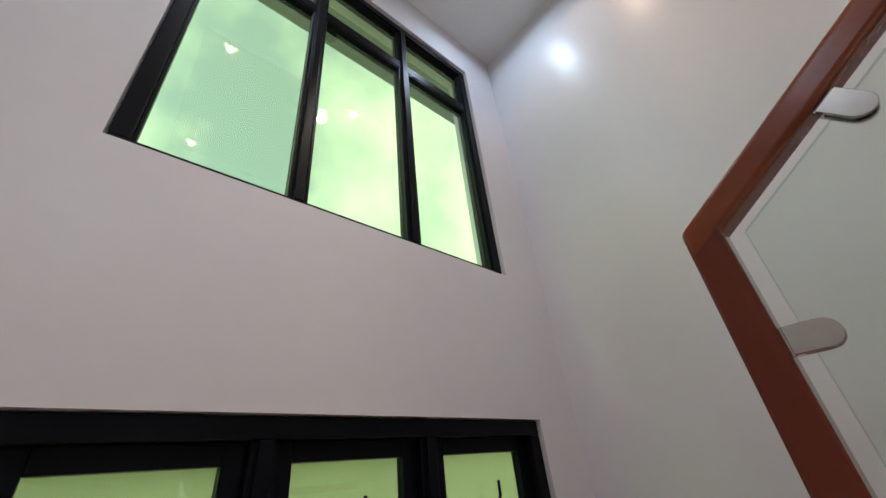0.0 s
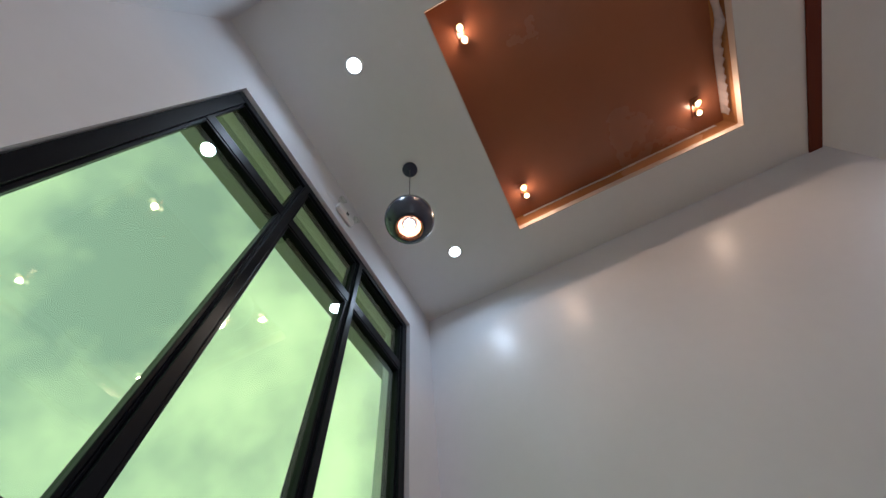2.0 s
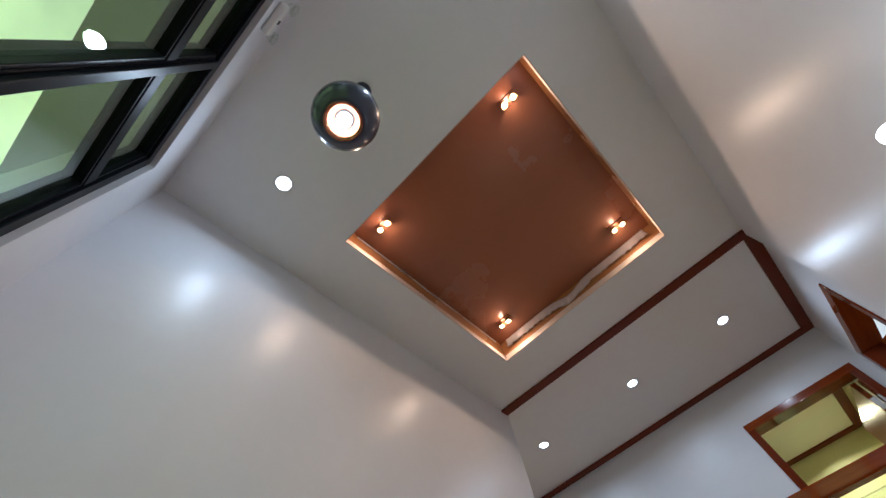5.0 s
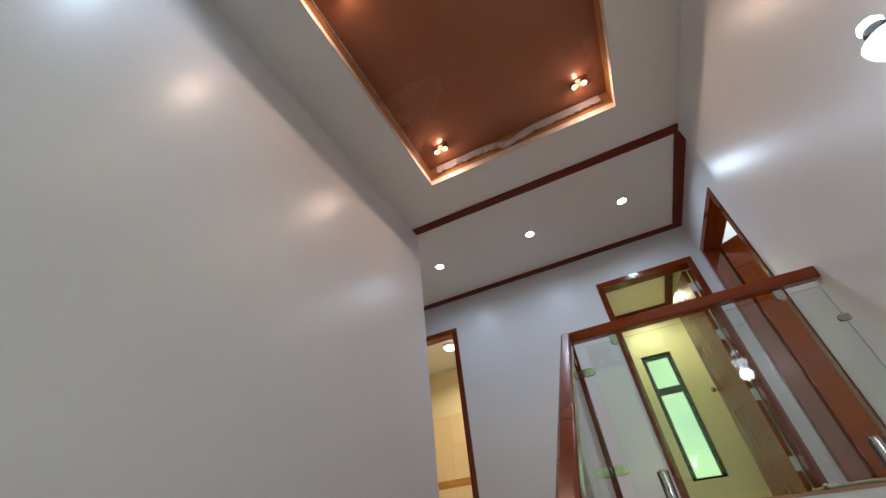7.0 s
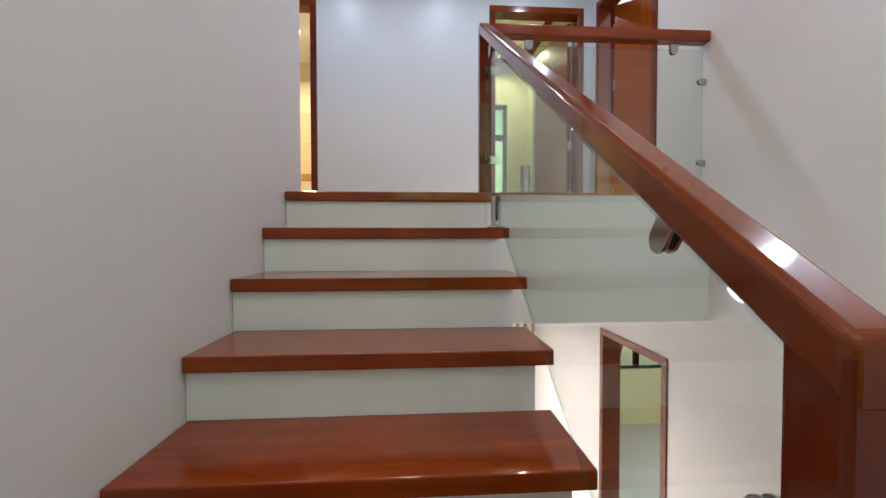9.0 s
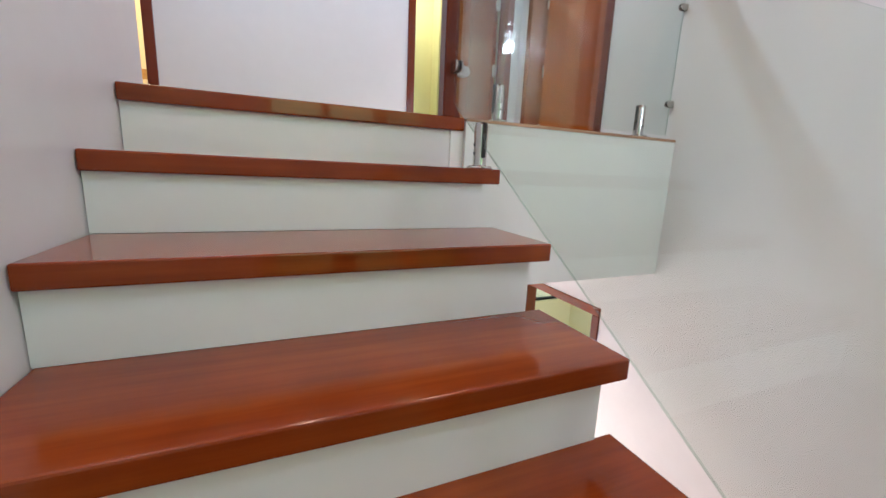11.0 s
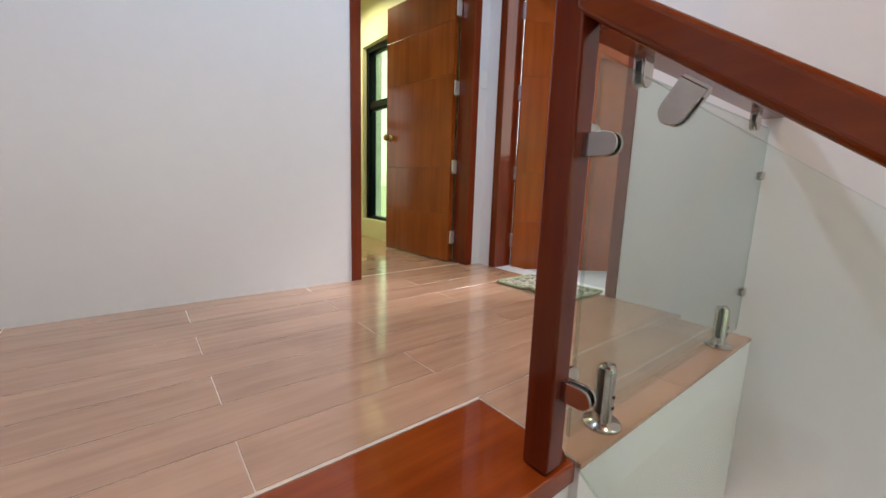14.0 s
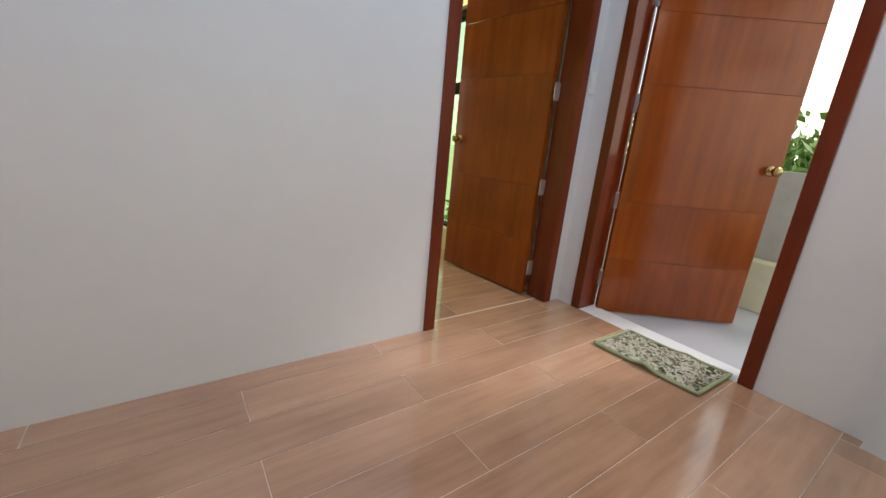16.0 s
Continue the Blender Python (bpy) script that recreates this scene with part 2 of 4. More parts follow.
MAT_EDGE = paint("mat_binding", (0.36, 0.40, 0.24), 0.9, 0.6, 0.2)


# ---------------------------------------------------------------- mesh helpers
def cube(bm, x0, x1, y0, y1, z0, z1, bevel=0.0, seg=2):
    vs = [bm.verts.new((x, y, z)) for x in (x0, x1) for y in (y0, y1) for z in (z0, z1)]
    fs = [bm.faces.new([vs[i] for i in q]) for q in ((0, 1, 3, 2), (4, 6, 7, 5), (0, 4, 5, 1), (2, 3, 7, 6), (0, 2, 6, 4), (1, 5, 7, 3))]
    if bevel:
        es = list({e for f in fs for e in f.edges})
        bmesh.ops.bevel(bm, geom=es, offset=bevel, segments=seg, profile=0.5, affect="EDGES")
    return bm


def box(*a, **k):
    return cube(bmesh.new(), *a, **k)


def lathe(profile, steps=28, m=None):
    """A turned shape round z from (radius, height) pairs."""
    bm = bmesh.new()
    rings = []
    for r, z in profile:
        if r < 1e-5:
            rings.append([bm.verts.new((0, 0, z))])
        else:
            rings.append([bm.verts.new((r * math.cos(2 * math.pi * i / steps), r * math.sin(2 * math.pi * i / steps), z)) for i in range(steps)])
    for a, b in zip(rings, rings[1:]):
        for i in range(steps):
            j = (i + 1) % steps
            if len(a) == 1 and len(b) > 1:
                bm.faces.new((a[0], b[j], b[i]))
            elif len(b) == 1 and len(a) > 1:
                bm.faces.new((a[i], a[j], b[0]))
            elif len(a) > 1:
                bm.faces.new((a[i], a[j], b[j], b[i]))
    for f in bm.faces:
        f.smooth = True
    if m:
        bmesh.ops.transform(bm, matrix=m, verts=bm.verts)
    return bm


def prism(poly, depth, axis="x", bevel=0.0, seg=2):
    """A flat outline pushed out along an axis. poly: pairs in the other two axes."""
    bm = bmesh.new()
    put = {"x": lambda a, b, d: (d, a, b), "y": lambda a, b, d: (a, d, b), "z": lambda a, b, d: (a, b, d)}[axis]
    lo = [bm.verts.new(put(a, b, depth[0])) for a, b in poly]
    hi = [bm.verts.new(put(a, b, depth[1])) for a, b in poly]
    bm.faces.new(lo), bm.faces.new(hi[::-1])
    for i in range(len(poly)):
        j = (i + 1) % len(poly)
        bm.faces.new((lo[j], lo[i], hi[i], hi[j]))
    bmesh.ops.recalc_face_normals(bm, faces=bm.faces)
    if bevel:
        bmesh.ops.bevel(bm, geom=list(bm.edges), offset=bevel, segments=seg, profile=0.5, affect="EDGES")
    return bm


def tube(points, r, steps=10):
    bm = bmesh.new()
    rings = []
    for i, p in enumerate(points):
        p = Vector(p)
        d = (Vector(points[min(i + 1, len(points) - 1)]) - Vector(points[max(i - 1, 0)])).normalized()
        q = d.to_track_quat("Z", "Y")
        rings.append([bm.verts.new(p + q @ Vector((r * math.cos(2 * math.pi * k / steps), r * math.sin(2 * math.pi * k / steps), 0))) for k in range(steps)])
    for a, b in zip(rings, rings[1:]):
        for k in range(steps):
            bm.faces.new((a[k], a[(k + 1) % steps], b[(k + 1) % steps], b[k])).smooth = True
    bm.faces.new(rings[0][::-1]), bm.faces.new(rings[-1])
    return bm


def mesh_of(name, bm, mat):
    me = bpy.data.meshes.new(name)
    bm.to_mesh(me)
    bm.free()
    me.materials.append(mat)
    return me


def solid(name, bm, mat, label="", category="", kind="structure", group=""):
    return tagged(new(name, mesh_of(name, bm, mat)), label, category, group, kind)


def thing(name, at, label, category, group="", kind=""):
    ob = new(name)
    ob.empty_display_size = 0.1
    ob.location = at
    return tagged(ob, label, category, group, kind)


def part(name, bm, mat, parent, label="", local=False):
    """Links a bmesh as one part. The bmesh is in world places unless local."""
    ob = new(name, mesh_of(name, bm, mat))
    ob.parent = parent
    if not local:
        base, p = Vector((0, 0, 0)), parent
        while p:
            base, p = base + p.location, p.parent
        ob.data.transform(Matrix.Translation(-base))
    if label:
        ob["label"] = label
    return ob


def wall_mesh(axis, p0, p1, u0, u1, z0, z1, holes=()):
    """A wall between the planes p0 and p1 on an axis, with openings (ua, ub, za, zb) right through."""
    us = sorted({u0, u1, *[h[0] for h in holes], *[h[1] for h in holes]})
    zs = sorted({z0, z1, *[h[2] for h in holes], *[h[3] for h in holes]})
    bm, memo = bmesh.new(), {}

    def v(p, u, z):
        key = (p, u, z)
        if key not in memo:
            memo[key] = bm.verts.new((p, u, z) if axis == "x" else (u, p, z))
        return memo[key]

    def full(i, k):
        if not (0 <= i < len(us) - 1 and 0 <= k < len(zs) - 1):
            return False
        a, b = (us[i] + us[i + 1]) / 2, (zs[k] + zs[k + 1]) / 2
        return not any(h[0] < a < h[1] and h[2] < b < h[3] for h in holes)

    for i in range(len(us) - 1):
        for k in range(len(zs) - 1):
            if not full(i, k):
                continue
            a, b, c, d = us[i], us[i + 1], zs[k], zs[k + 1]
            for p in (p0, p1):
                bm.faces.new((v(p, a, c), v(p, b, c), v(p, b, d), v(p, a, d)))
            for ok, (ua, za, ub, zb) in ((full(i - 1, k), (a, c, a, d)), (full(i + 1, k), (b, c, b, d)), (full(i, k - 1), (a, c, b, c)), (full(i, k + 1), (a, d, b, d))):
                if not ok:
                    bm.faces.new((v(p0, ua, za), v(p0, ub, zb), v(p1, ub, zb), v(p1, ua, za)))
    bmesh.ops.recalc_face_normals(bm, faces=bm.faces)
    return bm


# ---------------------------------------------------------------- sizes of the place
RISE, GO = 0.212, 0.318
WX, WIN_Y, RIGHT, HALL_R, FAR = 1.19, -2.955, 2.465, 2.53, 1.708
LAND, GROUND = -7 * RISE, -15 * RISE
GCEIL = -0.757
JOG = 0.24
EDGE = -0.025

# ---------------------------------------------------------------- walls, floors, ceilings
solid("wall_window", wall_mesh("y", WIN_Y - 0.2, WIN_Y, -0.15, RIGHT + 0.2, GROUND, 2.9, [(0.336, 2.102, 0.237, 2.085), (0.300, 2.102, -1.25, -0.505)]), WALL, "pale lilac-white painted stairwell wall with two window openings", "wall")
solid("wall_left", wall_mesh("x", -0.15, 0, WIN_Y, 0.285, GROUND, CEIL), WALL, "glossy pale painted stairwell wall", "wall")
solid("wall_wing_near", wall_mesh("y", 0.135, 0.285, -1.6, -0.15, 0, CEIL), WALL, "pale painted wall of the landing hall", "wall")
solid("wall_wing_end", wall_mesh("x", -1.75, -1.6, 0.135, FAR + 0.15, 0, CEIL), WALL, "pale painted wall of the landing hall", "wall")
D1, D2, D3 = (-1.157, -0.257), (1.464, 2.443), (0.595, 1.59)
DOOR_TOP = 2.10
solid("wall_far", wall_mesh("y", FAR, FAR + 0.13, -1.6, HALL_R, 0, CEIL, [(D1[0], D1[1], 0, DOOR_TOP), (D2[0], D2[1], 0, DOOR_TOP)]), WALL, "pale lilac painted hall wall with two door openings", "wall")
solid("wall_right_stairs", wall_mesh("x", RIGHT, RIGHT + 0.215, WIN_Y, JOG, GROUND, 2.9), WALL, "glossy pale painted stairwell wall", "wall")
solid("wall_right_hall", wall_mesh("x", HALL_R, HALL_R + 0.15, JOG, 4.1, -0.3, 2.9, [(D3[0], D3[1], 0, 2.085), (2.85, 3.52, 0.20, 1.98)]), WALL, "pale painted hall wall with the balcony door", "wall")
solid("wall_right_ground", wall_mesh("x", RIGHT, RIGHT + 0.15, JOG, 3.6, GROUND, -0.3, [(0.33, 1.32, GROUND, -1.10)]), WALL, "pale painted ground floor wall with a doorway", "wall")
solid("wall_far_ground", wall_mesh("y", 3.5, 3.65, -1.6, RIGHT, GROUND, GCEIL), WALL, "pale painted ground floor wall", "wall")
solid("wall_left_ground", wall_mesh("x", -1.75, -1.6, 0.135, 3.65, GROUND, GCEIL), WALL, "pale painted ground floor wall", "wall")
solid("wall_near_ground", wall_mesh("y", 0.135, 0.285, -1.6, -0.15, GROUND, GCEIL), WALL, "pale painted ground floor wall", "wall")
solid("floor_ground", box(-1.75, 6.2, WIN_Y, 3.65, GROUND - 0.15, GROUND), PALE_TILE, "pale tiled ground floor", "floor")

# ceiling with the tray cut through it
T0, T1, S0, S1 = 0.436, 2.015, -1.948, -0.250
bm = bmesh.new()
cube(bm, -0.15, T0, WIN_Y - 0.1, FAR + 0.13, CEIL, CEIL + 0.045)
cube(bm, T1, HALL_R + 0.1, WIN_Y - 0.1, FAR + 0.13, CEIL, CEIL + 0.045)
cube(bm, T0, T1, WIN_Y - 0.1, S0, CEIL, CEIL + 0.045)
cube(bm, T0, T1, S1, FAR + 0.13, CEIL, CEIL + 0.045)
cube(bm, -1.75, -0.15, 0.135, FAR + 0.13, CEIL, CEIL + 0.045)
solid("ceiling", bm, CEILING, "smooth off-white ceiling with a recessed tray", "ceiling")
TOP = 2.695
bm = bmesh.new()
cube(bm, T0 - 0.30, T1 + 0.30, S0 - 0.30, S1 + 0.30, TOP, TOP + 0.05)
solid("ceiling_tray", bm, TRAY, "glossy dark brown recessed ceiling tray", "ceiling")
bm = bmesh.new()
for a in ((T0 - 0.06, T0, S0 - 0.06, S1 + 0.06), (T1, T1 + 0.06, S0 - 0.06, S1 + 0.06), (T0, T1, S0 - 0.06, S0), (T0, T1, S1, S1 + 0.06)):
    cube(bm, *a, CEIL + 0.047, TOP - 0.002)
solid("ceiling_tray_side", bm, TRAY_SIDE_LIT, "glossy brown side of the ceiling tray, coloured orange as if lit", "ceiling")
bm = bmesh.new()
for a in ((T0 - 0.004, T0 + 0.002, S0, S1), (T1 - 0.002, T1 + 0.004, S0, S1), (T0, T1, S0 - 0.004, S0 + 0.002), (T0, T1, S1 - 0.002, S1 + 0.004)):
    cube(bm, *a, CEIL - 0.003, CEIL + 0.05)
solid("trim_tray", bm, LIP, "cream painted lip round the ceiling tray", "trim")
solid("ceiling_roof", box(-2, HALL_R + 0.5, WIN_Y - 0.15, 4.3, 2.9, 3.0), ROOF, "roof deck above the ceilings", "ceiling")
solid("ceiling_ground", box(-1.75, RIGHT, 0.20, 3.65, GCEIL, GCEIL + 0.05), CEILING, "off-white ground floor ceiling", "ceiling")
# brown ceiling trim of the hall
for nm, a in (("trim_1", (-1.6, HALL_R, 0.178, 0.268)), ("trim_2", (-1.6, HALL_R, FAR - 0.085, FAR)), ("trim_3", (HALL_R - 0.095, HALL_R, 0.268, FAR - 0.085))):
    solid(nm, box(a[0], a[1] if nm != "trim_1" else RIGHT, a[2], a[3], CEIL - 0.016, CEIL - 0.001, bevel=0.003), TRIM, "dark red-brown flat ceiling trim", "trim")

# upper floor: slab, beam and plank tiles
solid("floor_slab", box(-1.6, HALL_R, 0.289, FAR + 0.13, -0.26, -0.0015), GROUT, "pale grout bed under the plank tiles", "floor")
solid("beam_end", box(1.132, WX, EDGE + 0.012, 0.20, GCEIL, -0.054), RISER, "white painted end of the edge beam", "beam")
solid("beam", box(WX + 0.001, RIGHT, EDGE - 0.009, 0.20, GCEIL, -0.0145), RISER, "white painted edge beam below the hall floor", "beam")
solid("trim_edge", box(WX + 0.001, RIGHT, EDGE - 0.012, EDGE - 0.001, -0.014, -0.0015), PLANK, "orange-brown tile edge of the hall floor", "trim")
solid("slab_edge", box(WX + 0.001, HALL_R, EDGE - 0.0005, 0.2885, -0.0140, -0.0015), GROUT, "pale grout bed under the plank tiles", "floor")

# ---------------------------------------------------------------- stairs
def stair_body(steps, x0, x1, y_top, z_top, sign, depth):
    """Sawtooth concrete flight: steps down from (y_top, z_top) along -sign*y."""
    out = [(y_top, z_top)]
    y, z = y_top, z_top
    for _ in range(steps):
        z -= RISE
        out.append((y, z))
        y -= sign * GO
        out.append((y, z))
    out.append((y, z - depth))
    out.append((y_top, z_top - depth - 0.18))
    return prism(out, (x0, x1), "x")


upper = thing("staircase", (0.6, -1.0, LAND), "white staircase with glossy red-brown wooden treads", "staircase")
part("body", stair_body(6, 0.002, 1.13, EDGE + 0.03, -0.05, 1, 0.22), RISER, upper, "white painted side and underside")
for i in range(7):
    zt, yn = -RISE * i, EDGE - GO * i
    back = yn + (0.3125 if i == 0 else GO + 0.030)
    part("tread", box(0.003, WX, yn, back, zt - 0.053, zt, bevel=0.005), RED_X, upper, "glossy red-brown wooden tread")
    part("riser", box(0.003, 1.132, yn + 0.022, yn + 0.034, zt - RISE + 0.001, zt - 0.054), RISER, upper, "white painted riser")
lower = thing("staircase", (1.8, -0.8, GROUND), "lower flight with glossy red-brown wooden treads", "staircase")
part("body", stair_body(7, 1.24, RIGHT - 0.002, -1.93, LAND - 0.05, -1, 0.22), RISER, lower, "white painted side and underside")
for i in range(1, 8):
    zt, yn = LAND - RISE * i, -1.90 + GO * i
    part("tread", box(1.20, RIGHT - 0.003, yn - GO - 0.030, yn, zt - 0.053, zt, bevel=0.005), RED_X, lower, "glossy red-brown wooden tread")
    part("riser", box(1.24, RIGHT - 0.003, yn - GO - 0.034, yn - GO - 0.022, zt, zt + RISE - 0.054), RISER, lower, "white painted riser")
solid("landing", box(0.002, RIGHT - 0.002, WIN_Y + 0.002, -1.90, LAND - 0.16, LAND), RED_X, "glossy red-brown wooden stair landing", "landing")

# ---------------------------------------------------------------- railing
def slope_bar(x0, x1, ya, za, yb, zb, h, bevel):
    return prism([(ya, za - h), (yb, zb - h), (yb, zb), (ya, za)], (x0, x1), "x", bevel, 5)


def clamp_local():
    """A rounded glass clamp of two plates and a wall foot, reaching out along +x."""
    bm = bmesh.new()
    for d in (-0.013, 0.006):
        outline = [(0, -0.022), (0.045, -0.022)] + [(0.045 + 0.022 * math.sin(a), -0.022 * math.cos(a)) for a in [math.pi * k / 8 for k in range(1, 8)]] + [(0.045, 0.022), (0, 0.022)]
        lo = prism(outline, (d, d + 0.007), "y", 0.0015)
        me = bpy.data.meshes.new("tmp")
        lo.to_mesh(me)
        lo.free()
        bm.from_mesh(me)
        bpy.data.meshes.remove(me)
    cube(bm, -0.004, 0.012, -0.006, 0.006, -0.022, 0.022)
    return bm


def spigot_local():
    bm = lathe([(0, 0), (0.048, 0), (0.048, 0.006), (0.044, 0.010), (0.026, 0.012), (0.0245, 0.016), (0.0245, 0.150), (0.020, 0.160), (0.010, 0.166), (0, 0.167)], 24)
    return bm


def spigot(parent, x, y, z, turn):
    bm = spigot_local()
    bmesh.ops.transform(bm, matrix=pose(x, y, z, 0, 0, turn), verts=bm.verts)
    ob = part("spigot", bm, STEEL, parent, "satin steel glass spigot")
    for s in (-1, 1):
        slot = box(s * 0.0250 - 0.002, s * 0.0250 + 0.002, -0.008, 0.008, 0.04, 0.160)
        bmesh.ops.transform(slot, matrix=pose(x, y, z, 0, 0, turn), verts=slot.verts)
        part("gasket", slot, RUBBER, ob, "black rubber gasket")
    for k in (0.055, 0.085):
        for s in (-1, 1):
            m = pose(x, y, z, 0, 0, turn) @ pose(0, s * 0.0235, k, -90 * s, 0, 0)
            d = lathe([(0, 0.003), (0.0045, 0.003), (0.0045, -0.002)], 10, m)
            part("screw", d, BLACK, ob, "dark set screw")


def clamp(parent, m):
    bm = clamp_local()
    bmesh.ops.transform(bm, matrix=m, verts=bm.verts)
    ob = part("clamp", bm, STEEL, parent, "satin steel glass clamp")
    pad = bmesh.new()
    cube(pad, 0.012, 0.05, -0.006, 0.006, -0.019, 0.019)
    bmesh.ops.transform(pad, matrix=m, verts=pad.verts)
    part("pad", pad, RUBBER, ob, "black rubber pad")


PX0, PX1 = 1.092, 1.150
RAIL_Z, LOW_Y, LOW_Z = 0.960, -1.936, -0.350
rail = thing("railing", (1.145, -0.9, -1.2), "red-brown wooden handrail with clear glass panels and steel clamps", "railing")
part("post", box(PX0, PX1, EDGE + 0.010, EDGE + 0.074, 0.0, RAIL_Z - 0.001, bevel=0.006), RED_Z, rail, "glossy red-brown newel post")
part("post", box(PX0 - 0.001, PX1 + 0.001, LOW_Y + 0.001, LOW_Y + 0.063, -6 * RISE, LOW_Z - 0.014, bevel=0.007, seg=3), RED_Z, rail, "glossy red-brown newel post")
part("foot", prism([(PX1 - 0.001, 0.001), (PX1 + 0.022, 0.001), (PX1 + 0.020, 0.012), (PX1 - 0.001, 0.045)], (EDGE + 0.014, EDGE + 0.070), "y"), RED_Z, rail, "small flared foot of the post")
part("handrail", box(PX1 - 0.001, RIGHT, EDGE, EDGE + 0.07, RAIL_Z - 0.065, RAIL_Z, bevel=0.008), RED_X, rail, "glossy red-brown handrail along the hall edge")
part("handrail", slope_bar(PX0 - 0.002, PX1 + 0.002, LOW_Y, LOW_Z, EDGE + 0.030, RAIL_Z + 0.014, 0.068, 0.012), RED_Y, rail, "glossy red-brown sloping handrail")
SL = RISE / GO
# sloping glass along the flight
gy0, gy1 = LOW_Y + 0.092, EDGE - 0.008
zr = lambda y: LOW_Z + (RAIL_Z - LOW_Z) * (y - LOW_Y) / -LOW_Y
low = lambda y: SL * (y - EDGE) + 0.060
g = part("glass_panel", prism([(gy0, low(gy0)), (gy1, low(gy1)), (gy1, zr(gy1) - 0.102), (gy0, zr(gy0) - 0.102)], (1.127, 1.135), "x"), CLEAR, rail, "clear glass panel beside the flight")
g2 = part("glass_panel", box(1.215, RIGHT - 0.022, EDGE + 0.037, EDGE + 0.047, 0.028, 0.855), CLEAR, rail, "clear glass panel along the hall edge")
part("polished_edge", box(1.2135, 1.2148, EDGE + 0.0372, EDGE + 0.0468, 0.028, 0.855), GLASS_EDGE, g2, "greenish polished glass edge")
part("polished_edge", box(RIGHT - 0.0217, RIGHT - 0.0205, EDGE + 0.0372, EDGE + 0.0468, 0.028, 0.855), GLASS_EDGE, g2, "greenish polished glass edge")
part("polished_edge", box(1.215, RIGHT - 0.022, EDGE + 0.0372, EDGE + 0.0468, 0.8555, 0.8570), GLASS_EDGE, g2, "greenish polished glass edge")
e = slope_bar(1.1272, 1.1348, gy0, low(gy0) - 0.0005, gy1, low(gy1) - 0.0005, 0.0009, 0)
part("polished_edge", e, GLASS_EDGE, g, "greenish polished glass edge")
e = slope_bar(1.1272, 1.1348, gy0, zr(gy0) - 0.0995, gy1, zr(gy1) - 0.0995, 0.0015, 0)
part("polished_edge", e, GLASS_EDGE, g, "greenish polished glass edge")
part("polished_edge", box(1.1272, 1.1348, gy0 - 0.002, gy0 - 0.0005, low(gy0), zr(gy0) - 0.102), GLASS_EDGE, g, "greenish polished glass edge")
spigot(rail, 1.135, EDGE - 0.255, -RISE, 90)
spigot(rail, 1.368, EDGE + 0.042, 0, 0)
spigot(rail, 2.235, EDGE + 0.042, 0, 0)
for z in (0.19, 0.705):
    clamp(rail, pose(PX1, EDGE + 0.042, z))
for z in (0.19, 0.673):
    clamp(rail, pose(RIGHT, EDGE + 0.042, z, 0, 0, 180) @ Matrix.Scale(0.75, 4))
for x in (1.385, 2.263):
    clamp(rail, pose(x, EDGE + 0.042, RAIL_Z - 0.065, 0, 90, 0))
ang = math.degrees(math.atan(SL))
for y in (-1.66, -0.19):
    clamp(rail, pose(1.131, y, zr(y) - 0.072, 0, 0, 90) @ pose(0, 0, 0, 0, 90 - ang, 0))
clamp(rail, pose(1.131, LOW_Y + 0.066, -0.58, 0, 0, 90))
for z in (0.19, 0.68):
    clamp(rail, pose(1.131, EDGE + 0.010, z, 0, 0, -90))


